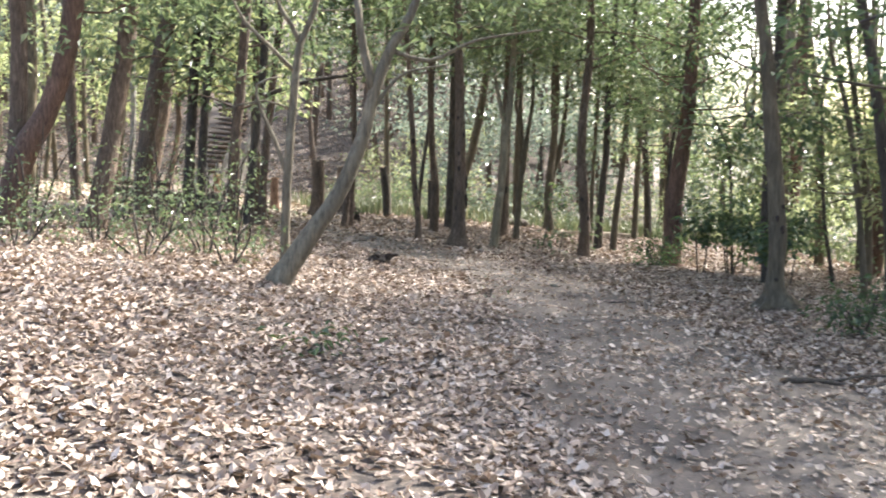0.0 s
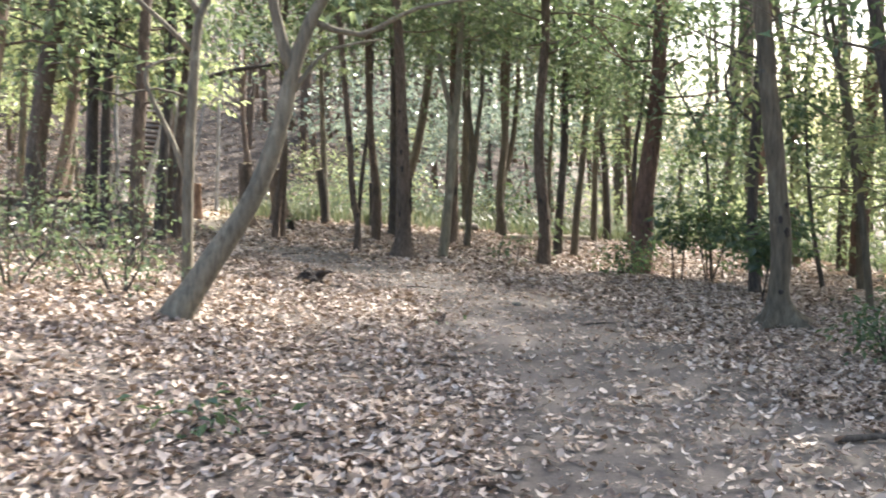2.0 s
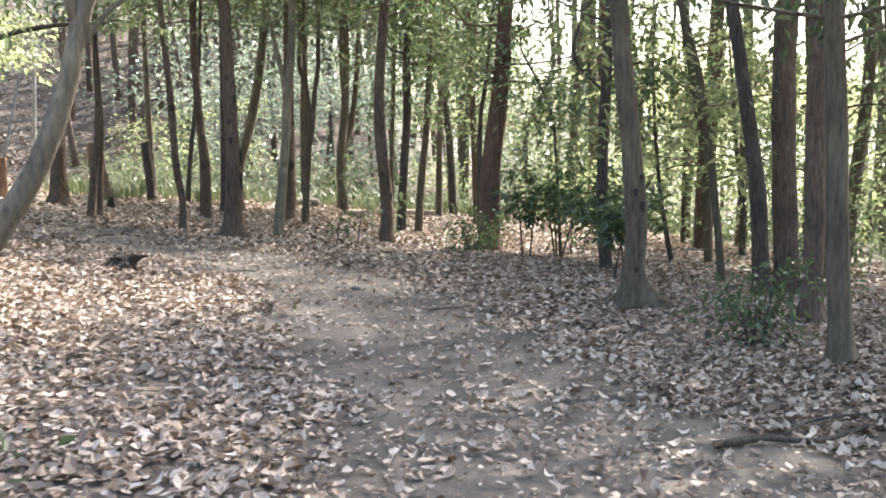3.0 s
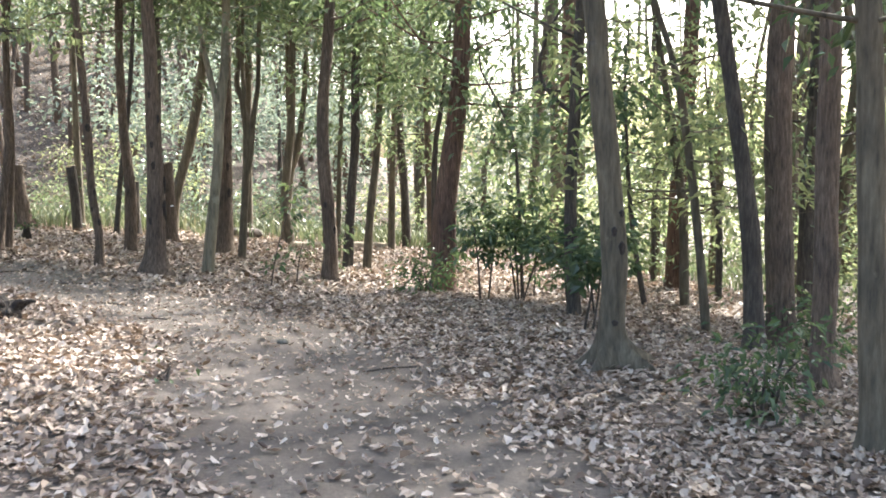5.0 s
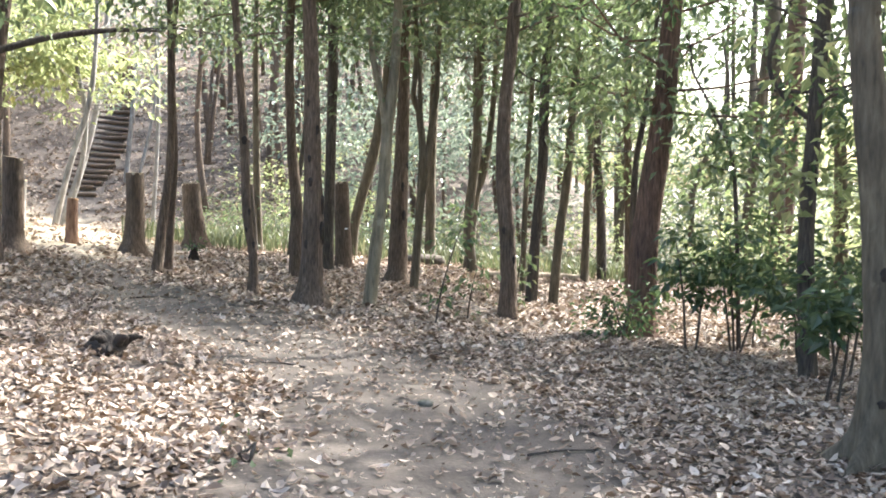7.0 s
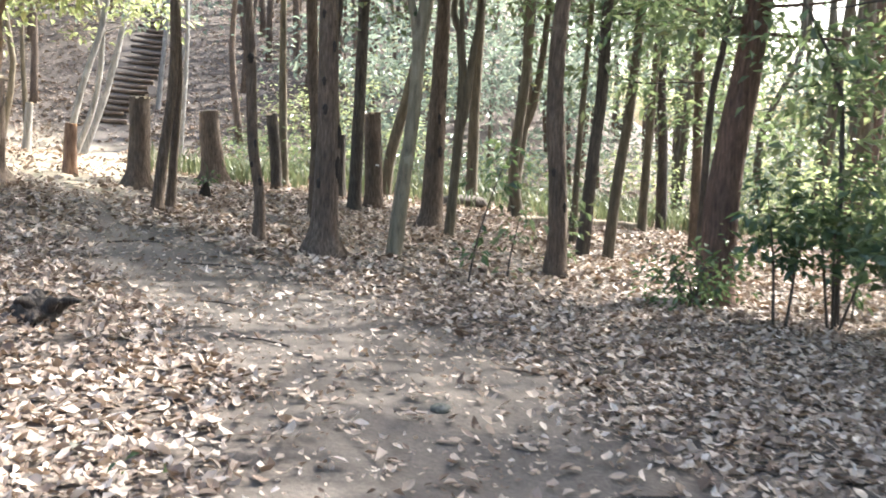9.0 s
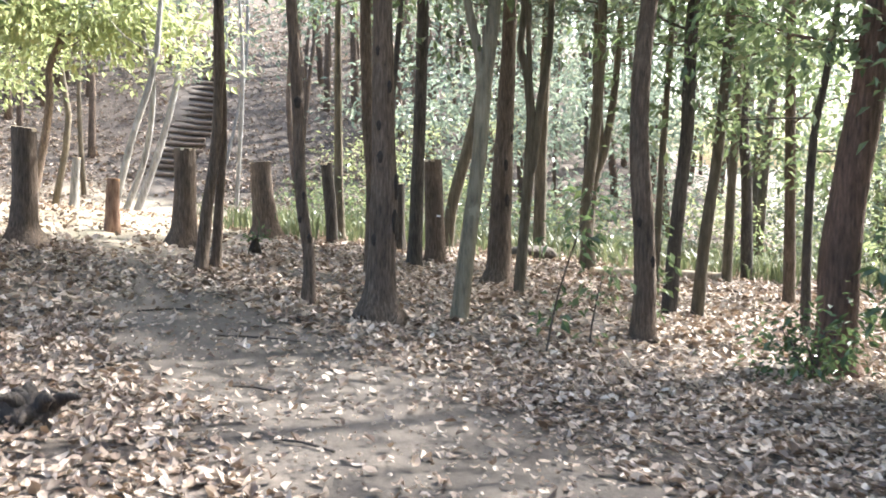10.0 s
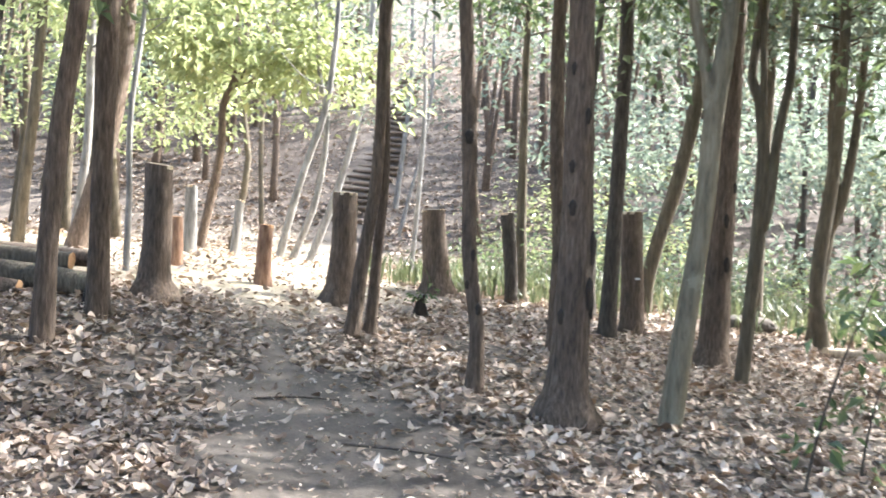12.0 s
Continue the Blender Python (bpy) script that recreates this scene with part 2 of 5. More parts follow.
def tube(rows, sides=10, flare=0.0, rough=0.0, seed=0, caps=True):
    """Vertices and faces of a round limb through rows of x, y, z, radius; flare spreads buttress roots at the foot."""
    r = np.random.default_rng(seed)
    c, rad = rows[:, :3], np.maximum(rows[:, 3], 0.002)
    t = np.gradient(c, axis=0)
    t /= np.linalg.norm(t, axis=1, keepdims=True) + 1e-9
    first = np.cross(t[0], (1.0, 0.2, 0.1))
    u = np.empty_like(t)
    for i, d in enumerate(t):
        first = first - d * (first @ d)
        first = first / (np.linalg.norm(first) + 1e-9)
        u[i] = first
    v = np.cross(t, u)
    th = np.linspace(0, 2 * np.pi, sides, endpoint=False)
    k = np.ones((len(rows), sides))
    if rough:
        ph = r.uniform(0, 6.28, 6)
        z = c[:, 2:3]
        k += rough * (np.sin(3 * th + ph[0] + 0.9 * z) * 0.5 + np.sin(2 * th + ph[1] - 1.7 * z) * 0.6 + np.sin(5 * th + ph[2] + 2.3 * z) * 0.4)
        k += rough * 0.7 * np.sin(5.1 * z + ph[3] + th) * np.sin(2.3 * z + ph[4])
        k += r.normal(0, rough * 0.22, k.shape)
    if flare:
        ph = r.uniform(0, 6.28, 2)
        rise = np.maximum(c[:, 2:3] - 0.03, 0)
        lobes = 0.25 + 1.5 * np.maximum(np.sin(5 * th + ph[0] + 0.4 * np.sin(2 * th + ph[1])), 0) ** 2
        k += flare * np.exp(-rise / 0.11) * lobes
    ring = c[:, None] + (rad[:, None] * k)[..., None] * (np.cos(th)[:, None] * u[:, None] + np.sin(th)[:, None] * v[:, None])
    n = len(rows)
    i = np.arange(n - 1)[:, None] * sides
    j = np.arange(sides)[None]
    q = np.stack([i + j, i + (j + 1) % sides, i + sides + (j + 1) % sides, i + sides + j], -1).reshape(-1, 4)
    verts = ring.reshape(-1, 3)
    faces = [q]
    if caps:
        verts = np.vstack([verts, c[:1], c[-1:]])
        a = np.arange(sides)
        low = np.stack([np.full(sides, n * sides), (a + 1) % sides, a], -1)
        high = np.stack([np.full(sides, n * sides + 1), (n - 1) * sides + a, (n - 1) * sides + (a + 1) % sides], -1)
        faces.append(np.vstack([low, high]))
    return verts, faces


def joined(pieces):
    """Several (verts, [faces]) as one, faces grouped by their corners."""
    vs, fs, base = [], {}, 0
    for v, faces in pieces:
        vs.append(v)
        for f in faces:
            fs.setdefault(f.shape[1], []).append(f + base)
        base += len(v)
    return np.vstack(vs), [np.vstack(f) for f in fs.values()]


def unit(v):
    return v / (np.linalg.norm(v, axis=-1, keepdims=True) + 1e-9)


def blades(p, ahead, up, length, width, fold=0.25):
    """Leaves of four corners, folded along the midrib, at points p."""
    ahead, n = unit(ahead), len(p)
    side = unit(np.cross(ahead, up))
    up = np.cross(side, ahead)
    l, w = length[:, None], width[:, None]
    a = p
    b = p + ahead * l * 0.45 + side * w * 0.5 + up * w * fold
    c = p + ahead * l - up * l * 0.12
    d = p + ahead * l * 0.45 - side * w * 0.5 + up * w * fold
    v = np.stack([a, b, c, d], 1).reshape(-1, 3)
    k = np.arange(n)[:, None] * 4
    f = np.concatenate([k + np.array([[0, 1, 2]]), k + np.array([[0, 2, 3]])], 1).reshape(-1, 3)
    return v, f


def spray(r, centres, spread, per, size=0.09, flat=0.55, droop=0.25):
    """Points and leaf meshes: `per` leaves round each centre, in drooping sprays."""
    n = len(centres) * per
    c = np.repeat(centres, per, 0)
    off = r.normal(0, 1, (n, 3)) * np.array([spread, spread, spread * flat])
    p = c + off
    ahead = unit(off * np.array([1, 1, 0.4])) + r.normal(0, 0.55, (n, 3)) - np.array([0, 0, droop])
    up = np.array([0, 0, 1.0]) + r.normal(0, 0.45, (n, 3))
    l = size * r.uniform(0.6, 1.35, n)
    return blades(p, ahead, up, l, l * r.uniform(0.36, 0.56, n))


def limb_rows(r, start, az, rise, length, rad, kinks=4):
    """A tapering bough that sets out at an angle and bends upwards and sideways."""
    p, rows = np.array(start, float), []
    d = np.array([math.cos(az) * math.cos(rise), math.sin(az) * math.cos(rise), math.sin(rise)])
    for i in range(kinks + 1):
        f = i / kinks
        rows.append((*p, rad * (1 - 0.8 * f)))
        p = p + d * length / kinks
        d = unit(d + r.normal(0, 0.22, 3) + np.array([0, 0, 0.06]))
    return spline(rows, length / 9)


FOLIAGE = {"dark": LEAF_DARK, "mid": LEAF_MID, "yellow": LEAF_SUN_YELLOW, "grey": LEAF_HAZE_GREY}
COUNT = [0]
CENTRE = {}


def footed(nodes):
    """Keeps the widening of a trunk's foot within a hand's breadth or two of the ground."""
    nodes = [list(n) for n in nodes]
    if nodes[0][3] > 1.2 * nodes[1][3] and nodes[1][2] > 0.35:
        f = 0.2 / nodes[1][2]
        nodes.insert(1, [nodes[0][k] + (nodes[1][k] - nodes[0][k]) * f for k in range(2)] + [0.2, nodes[1][3] * 1.14])
    return nodes


def tree(at, nodes, skin, foliage="dark", height=10.0, low=2.6, limbs=13, sprays=12, per=34, spread=0.26, size=0.115, reach=1.7, leafy=99.0, dense=1.0, aloft=0, thin=0.34,
         name="tree", label="", stems=(), sides=12, flare=0.0, group="trees of the wood"):
    """A tree: trunk through nodes of x, y, z, radius from its foot, boughs from the height `low` up, and a crown of leaf sprays on them."""
    COUNT[0] += 1
    r = np.random.default_rng(COUNT[0] * 13 + 5)
    foot = (at[0], at[1], float(ground(*at)))
    ob = thing(name, foot, label, "tree", group)
    nodes = footed(nodes)
    dx, dy, dz, _ = np.subtract(nodes[-1], nodes[-2])
    last = nodes[-1]
    rest = max(height - last[2], 0.5)
    lean = np.clip(np.array([dx, dy]) / max(dz, 0.2), -0.3, 0.3)
    for f in (0.35, 0.7, 1.0):
        wob = r.normal(0, 0.05 * rest * f, 2)
        nodes.append([last[0] + lean[0] * rest * f * 0.6 + wob[0], last[1] + lean[1] * rest * f * 0.6 + wob[1], last[2] + rest * f, last[3] * (1 - 0.8 * f)])
    first = list(nodes[0])
    first[2] -= 0.2
    rows = spline([first] + nodes, 0.16 if flare < 0.4 else 0.07)
    rows[:, 3] *= 1 + 0.03 * np.sin(rows[:, 2] * 6 + COUNT[0])
    v, f = tube(rows, sides, flare, 0.035, COUNT[0])
    shaped("trunk", v, f, skin, ob)
    CENTRE[ob.name] = rows
    for s in stems:
        v, f = tube(spline(s, 0.16), max(sides - 3, 6), 0, 0.04, COUNT[0] + 50)
        shaped("stem", v, f, skin, ob)
    top = rows[-1, 2]
    low_leaf, high_leaf = [], []
    # The `aloft` boughs sit above the view, added to shade the ground.
    for i in range(limbs + aloft):
        f = (i + r.uniform(0.1, 0.9)) / limbs
        h = low + (min(top, leafy) - low) * f ** 1.25 if i < limbs else 7.2 + (top - 7.2) * r.random()
        k = int(np.argmin(np.abs(rows[:, 2] - h)))
        high = h > 5.2
        az, long = i * 2.4 + r.uniform(-0.6, 0.6), reach * r.uniform(0.6, 1.2) * (1.35 if high else 1.0)
        b = limb_rows(r, rows[k, :3], az, r.uniform(0.1, 0.6) if high else r.uniform(-0.1, 0.5), long, min(rows[k, 3] * 0.3, 0.02))
        v, f = tube(b, 5, 0, 0.05, i)
        shaped("bough", v, f, skin, ob)
        take = r.integers(len(b) // 3, len(b), sprays)
        (high_leaf if high else low_leaf).append(b[take, :3] + r.normal(0, 0.3, (sprays, 3)))
    pieces = []
    if low_leaf and sprays:
        centres = np.vstack(low_leaf)
        v, f = spray(r, centres[r.random(len(centres)) < thin], spread * 0.85, per, size * 1.2, 0.6, 0.45)
        pieces.append((v, [f]))
    if high_leaf and sprays:
        v, f = spray(r, np.vstack(high_leaf), spread * 1.6, max(int(per * 0.42 * dense), 4), size * 1.6)
        pieces.append((v, [f]))
    if pieces:
        v, f = joined(pieces)
        shaped("crown", v, f, FOLIAGE[foliage], ob, smooth=False)
    return ob


# ---- ground ----


def lines(low, high, step, far_low, far_high):
    core = list(np.arange(low, high, step))
    d, p = step, core[-1]
    while p < far_high:
        d *= 1.14
        p += d
        core.append(p)
    d, p = step, core[0]
    while p > far_low:
        d *= 1.14
        p -= d
        core.insert(0, p)
    return np.array(core)


gx, gy = np.meshgrid(lines(-8, 12, 0.15, -420, 420), lines(-1, 45, 0.17, -400, 700))
nx = gx.shape[1]
ij = (np.arange(gx.shape[0] - 1)[:, None] * nx + np.arange(nx - 1)[None]).reshape(-1, 1)
floor_sheet = shaped("ground", np.stack([gx, gy, ground(gx, gy)], -1), ij + np.array([[0, 1, nx + 1, nx]]), SOIL)
layer = floor_sheet.data.attributes.new("trodden", "FLOAT", "POINT")
layer.data.foreach_set("value", trodden(gx, gy).ravel().astype(np.float32))
# Mask of the clearing ground paled to stand in for overexposed sunlight.
glare_straw = floor_sheet.data.attributes.new("glare_straw", "FLOAT", "POINT")
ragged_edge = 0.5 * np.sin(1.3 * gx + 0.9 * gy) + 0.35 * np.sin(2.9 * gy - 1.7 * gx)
glare_straw.data.foreach_set("value", (fade(0.2, -1.2, gx + ragged_edge * 0.6) * fade(-11, -7, gx) * fade(21.8, 24.0, gy + ragged_edge) * fade(43.5, 40.5, gy + ragged_edge)).ravel().astype(np.float32))
tagged(floor_sheet, "sloping forest floor with a worn bare earth path", "ground", kind="structure")


def litter(name, x0, x1, y0, y1, density, size, label, curl=0.5, crumbs=False):
    """Fallen leaves, thick beside the path and thin upon it, each a curled blade of its own."""
    r = np.random.default_rng(int(abs(x0 * 31 + y0 * 17 + density)))
    n = int((x1 - x0) * (y1 - y0) * density)
    x, y = r.uniform(x0, x1, n), r.uniform(y0, y1, n)
    patch = 0.55 + 0.5 * np.sin(0.9 * x + 1.7 * y) * np.sin(1.6 * x - 0.8 * y + 1) + 0.3 * np.sin(3.1 * x + 2.3 * y)
    keep = r.random(n) < trodden(x, y) if crumbs else r.random(n) < np.clip(patch + 0.5, 0.45, 1) * (1 - (0.76 + 0.13 * fade(8, 11, y)) * trodden(x, y))
    x, y = x[keep], y[keep]
    n = len(x)
    l = size * r.uniform(0.55, 1.3, n)
    w = l * r.uniform(0.42, 0.72, n)
    az, tilt = r.uniform(0, 6.283, n), r.normal(0, 0.3, n)
    lobe, skew = r.uniform(0.22, 0.5, n), r.uniform(0.25, 0.5, n)
    ahead = np.stack([np.cos(az) * np.cos(tilt), np.sin(az) * np.cos(tilt), np.sin(tilt)], -1)
    up0 = unit(np.array([0.0875, 0, 1.0]) + r.normal(0, 0.26, (n, 3)))
    side = unit(np.cross(ahead, up0))
    up = np.cross(side, ahead)
    p = np.stack([x, y, ground(x, y) + 0.006 + 0.02 * r.random(n) + 0.4 * l * np.abs(np.sin(tilt))], -1)
    bend, cup = r.normal(0.1, curl * 0.28, n), r.normal(0.12, curl * 0.5, n)

    def at(a, s):
        return p + ahead * (l * (a - 0.5))[:, None] + side * (w * s)[:, None] + up * (l * bend * (2 * a - 1) ** 2 + w * cup * np.abs(s) * 2)[:, None]

    v = np.stack([at(0, 0), at(0.5, 0), at(1, 0), at(0.3, 0.5), at(0.7, lobe), at(0.38, -0.5), at(0.74, -skew)], 1).reshape(-1, 3)
    k = np.arange(n)[:, None] * 7
    tri = np.concatenate([k + np.array([q]) for q in ((0, 3, 1), (0, 1, 5), (3, 4, 1), (1, 4, 2), (1, 2, 6), (5, 1, 6))], 1).reshape(-1, 3)
    ob = shaped(name, v, tri, LITTER, smooth=False)
    return tagged(ob, label, "leaf litter", kind="stuff")


litter("leaf_litter", -6, 9.5, 1.5, 18, 560, 0.074, "dry pale brown fallen leaves strewn over the forest floor")
litter("leaf_litter", 0.2, 13, 18, 24.2, 250, 0.092, "dry brown leaves lying thick between the trunks")
litter("leaf_litter", -7, 0.2, 18, 22.6, 250, 0.092, "dry pale leaves lying thick before the clearing")
litter("leaf_litter", 0.6, 13, 24.2, 30, 210, 0.095, "dry brown leaves lying thick before the thicket")
litter("leaf_litter", -9, 0.4, 22.6, 43, 50, 0.11, "sunlit pale fallen leaves on the clearing")
litter("leaf_litter", 9.5, 14, 8, 18, 120, 0.1, "dry brown leaves on the slope under the thicket")
litter("leaf_litter", -18, 4, 43, 62, 44, 0.13, "brown fallen leaves covering the wooded hill")
litter("leaf_litter", -14, 16, 30, 47, 28, 0.17, "dry brown leaves on the clearing and the hill's foot")

litter("leaf_crumbs", -2, 6.5, 2, 24, 120, 0.034, "small broken bits of leaf trodden into the path", 0.5, True)

# ---- trees ----
tree((2.45, 19.36), [(0, 0, 0, 0.19), (0.02, 0, 0.44, 0.14), (0.04, 0, 1.2, 0.12), (0.03, 0, 2.11, 0.104), (0.02, 0, 2.98, 0.092)], BARK_BROWN, label='stout tree with furrowed brown bark and peeling scars', flare=0.45, sides=18, low=3.8, limbs=9, leafy=5.6, foliage='mid')
tree((1.73, 20.07), [(0, 0, 0, 0.084), (0.01, 0, 0.5, 0.062), (-0.07, -0.01, 1.08, 0.058), (-0.1, -0.01, 2, 0.058), (-0.16, -0.02, 3.05, 0.053)], BARK_BROWN, label='slim knotty tree with a broken branch scar', low=3.3, limbs=9, leafy=5.6, foliage='mid', thin=0.22)
tree((2.30, 22.67), [(0, 0, 0, 0.116), (0.03, -0, 1.06, 0.097), (-0.05, 0, 2.09, 0.077), (-0.07, 0, 3.85, 0.068)], BARK_BROWN, label='slim brown tree behind a stouter trunk', low=4.2, leafy=6.2, foliage='mid', thin=0.22)
tree((3.23, 19.87), [(0, 0, 0, 0.101), (0.09, -0.01, 0.83, 0.084), (0.18, -0.02, 1.59, 0.073), (0.22, -0.02, 2.26, 0.076), (0.29, -0.03, 2.84, 0.066), (0.32, -0.03, 3.17, 0.064)], BARK_CREAM, label='slim leaning tree with smooth pale bark', low=3.8, limbs=9, foliage='mid', leafy=5.6, stems=[[(0.21, -0.02, 2.2, 0.05), (0.17, -0.02, 2.6, 0.045), (0.06, 0.0, 3.1, 0.04), (-0.02, 0.02, 3.6, 0.03)]])
tree((3.98, 23.42), [(0, 0, 0, 0.24), (0.03, -0, 1.11, 0.145), (0.08, -0.01, 2.63, 0.107), (0.12, -0.02, 3.95, 0.082)], BARK_BROWN, label='tall brown tree with a widened foot and dark scars', leafy=6.2, low=4.2, flare=0.1, sides=16)
tree((4.13, 22.36), [(0, 0, 0, 0.075), (0.08, -0.01, 1.13, 0.064), (0.13, -0.02, 1.95, 0.058), (0.06, -0.01, 2.77, 0.055), (-0.02, 0.0, 2.99, 0.05), (0.02, 0, 3.75, 0.041)], BARK_GREY, label='slim forked tree with grey bark', leafy=6.2, low=4.0, foliage='mid', stems=[[(0.12, -0.02, 1.5, 0.05), (0.18, -0.03, 1.75, 0.05), (0.23, -0.04, 2.39, 0.05), (0.33, -0.05, 3.04, 0.041), (0.35, -0.06, 3.74, 0.038), (0.42, -0.06, 5.0, 0.02)]])
tree((2.88, 24.72), [(0, 0, 0, 0.14), (0.04, -0, 1.25, 0.098), (0.08, -0, 2.76, 0.091), (0.1, -0, 4.12, 0.084)], BARK_DARK, label='slim dark tree beside a sawn stump', leafy=6.2, low=4.2, thin=0.22)
tree((3.56, 28.67), [(0, 0, 0, 0.125), (0.11, -0.01, 0.89, 0.11), (0.46, -0.03, 2.16, 0.12), (0.71, -0.04, 3.49, 0.111), (0.84, -0.05, 4.47, 0.103)], BARK_GREY, label='grey tree with a curved leaning trunk', leafy=6.2, low=4.3, foliage='grey')
tree((5.92, 27.43), [(0, 0, 0, 0.13), (0.04, -0.01, 0.9, 0.1), (0.17, -0.04, 2.11, 0.095), (0.12, -0.03, 3.32, 0.078), (0.12, -0.03, 4.91, 0.07)], BARK_GREY, label='tall grey tree beside a fallen log', leafy=6.2, low=4.2, foliage='grey', stems=[[(0.14, -0.03, 1.6, 0.075), (0.3, -0.07, 2.1, 0.075), (0.45, -0.1, 3.32, 0.061), (0.53, -0.12, 4.91, 0.05)]])
tree((1.60, 28.65), [(0, 0, 0, 0.119), (-0.04, -0, 1.21, 0.083), (-0.05, -0, 2.67, 0.069), (-0.05, -0, 4.12, 0.06)], BARK_GREY, label='thin grey tree beside a narrow stump', leafy=6.2, low=4.2, foliage='mid', limbs=12)
tree((0.28, 22.07), [(0, 0, 0, 0.102), (0.08, 0.02, 0.71, 0.071), (0.21, 0.05, 1.73, 0.059), (0.23, 0.05, 3.35, 0.051)], BARK_BROWN, label='leaning dark tree with a broken stub near its foot', leafy=6.2, low=4.2, flare=0.0)
tree((0.42, 22.30), [(0, 0, 0, 0.081), (0.05, 0.01, 0.83, 0.055), (0.11, 0.02, 1.75, 0.046), (0.1, 0.02, 3.4, 0.04)], BARK_BROWN, label='slim dark tree grown close to its twin', leafy=6.2, low=4.2, flare=0.0)
tree((-1.27, 18.91), [(0, 0, 0, 0.095), (0.04, 0.02, 0.83, 0.073), (0.1, 0.06, 1.64, 0.073), (0.2, 0.11, 2.45, 0.069)], BARK_BROWN, label='slim brown tree leaning beside stacked logs', low=4.4, foliage='mid')
tree((-1.49, 20.20), [(0, 0, 0, 0.115), (0.01, 0.01, 0.87, 0.09), (0.03, 0.01, 1.86, 0.09), (0.06, 0.03, 2.66, 0.085)], BARK_BROWN, label='straight brown tree in front of stacked logs', low=4.6, foliage='mid')
tree((-4.55, 25.71), [(0, 0, 0, 0.17), (0.22, 0.12, 0.89, 0.144), (0.48, 0.25, 2.35, 0.136), (0.56, 0.29, 3.55, 0.127)], BARK_BROWN, label='brown tree leaning behind stacked logs', low=3.8, foliage='yellow')
tree((-5.18, 25.25), [(0, 0, 0, 0.101), (0.07, 0.04, 0.8, 0.084), (0.16, 0.1, 1.81, 0.076), (0.25, 0.14, 3.37, 0.068)], BARK_GREY, label='slim grey tree behind stacked logs', low=2.6, foliage='yellow')
tree((-2.88, 23.72), [(0, 0, 0, 0.043), (0.02, 0.01, 0.88, 0.039), (0.02, 0.01, 1.89, 0.035)], BARK_ASH, label='thin pale sunlit tree at the clearing', low=2.8, limbs=9, foliage='yellow', height=7)
tree((-5.26, 26.99), [(0, 0, 0, 0.074), (0.16, 0.08, 1.54, 0.065), (0.18, 0.09, 3.71, 0.065)], BARK_ASH, label='thin pale sunlit tree with a broken side stub', low=2.8, limbs=10, foliage='yellow', height=7)
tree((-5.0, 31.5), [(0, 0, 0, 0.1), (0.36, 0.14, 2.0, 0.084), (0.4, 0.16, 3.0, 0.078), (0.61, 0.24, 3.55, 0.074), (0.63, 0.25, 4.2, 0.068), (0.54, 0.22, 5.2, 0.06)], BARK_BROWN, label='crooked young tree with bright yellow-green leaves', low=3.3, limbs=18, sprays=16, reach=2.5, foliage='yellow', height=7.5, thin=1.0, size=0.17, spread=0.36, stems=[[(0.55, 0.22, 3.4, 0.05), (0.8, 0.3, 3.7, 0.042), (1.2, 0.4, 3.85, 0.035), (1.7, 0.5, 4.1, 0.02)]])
tree((-2.74, 29.50), [(0, 0, 0, 0.076), (0.32, 0.1, 1.36, 0.065), (0.71, 0.22, 2.67, 0.06), (0.85, 0.26, 3.76, 0.05), (0.9, 0.27, 4.66, 0.045)], BARK_ASH, label='thin pale leaning tree in the sunlit clearing', low=2.6, limbs=8, sprays=3, foliage='yellow', height=7)
tree((-2.97, 31.00), [(0, 0, 0, 0.087), (0.46, 0.13, 1.36, 0.065), (0.61, 0.18, 2.76, 0.055), (0.45, 0.13, 3.72, 0.044)], BARK_ASH, label='thin pale forked tree in the sunlit clearing', low=2.6, limbs=8, sprays=3, foliage='yellow', height=7)
tree((-4.38, 37.50), [(0, 0, 0, 0.117), (0.72, 0.2, 2.09, 0.095), (1.22, 0.33, 4.28, 0.08), (1.46, 0.4, 6.88, 0.073)], BARK_ASH, label='pale tree leaning beside the log stairs', low=3.5, limbs=8, sprays=4, foliage='grey', height=10)
tree((-1.78, 38.00), [(0, 0, 0, 0.065), (0.18, 0.03, 2.78, 0.058), (0.23, 0.04, 4.51, 0.051)], BARK_ASH, label='thin pale tree at the foot of the stairs', low=4, limbs=8, sprays=4, foliage='grey', height=9)
tree((5.01, 19.59), [(0, 0, 0, 0.15), (0.01, 0, 0.42, 0.112), (-0.01, 0, 1, 0.105), (-0.07, 0.02, 1.86, 0.094), (-0.06, 0.02, 2.7, 0.086), (0.05, -0.01, 4.1, 0.08)], BARK_BROWN, label='tree with a curved dark brown trunk', low=3.6, limbs=11, dense=1.0, leafy=5.4, foliage='mid', thin=0.2)
tree((5.84, 21.71), [(0, 0, 0, 0.093), (0.08, -0.02, 1.3, 0.078), (0.15, -0.04, 2.2, 0.078), (0.18, -0.05, 3.55, 0.071)], BARK_DARK, label='slim dark tree leaning slightly', low=3.1, limbs=11, leafy=6.2, foliage='mid', thin=0.22)
tree((6.27, 21.99), [(0, 0, 0, 0.081), (0.07, -0.02, 0.99, 0.07), (0.18, -0.05, 1.98, 0.066), (0.28, -0.08, 3.64, 0.059)], BARK_GREY, label='slim grey tree leaning slightly', low=3.0, limbs=12, leafy=6.2, foliage='mid')
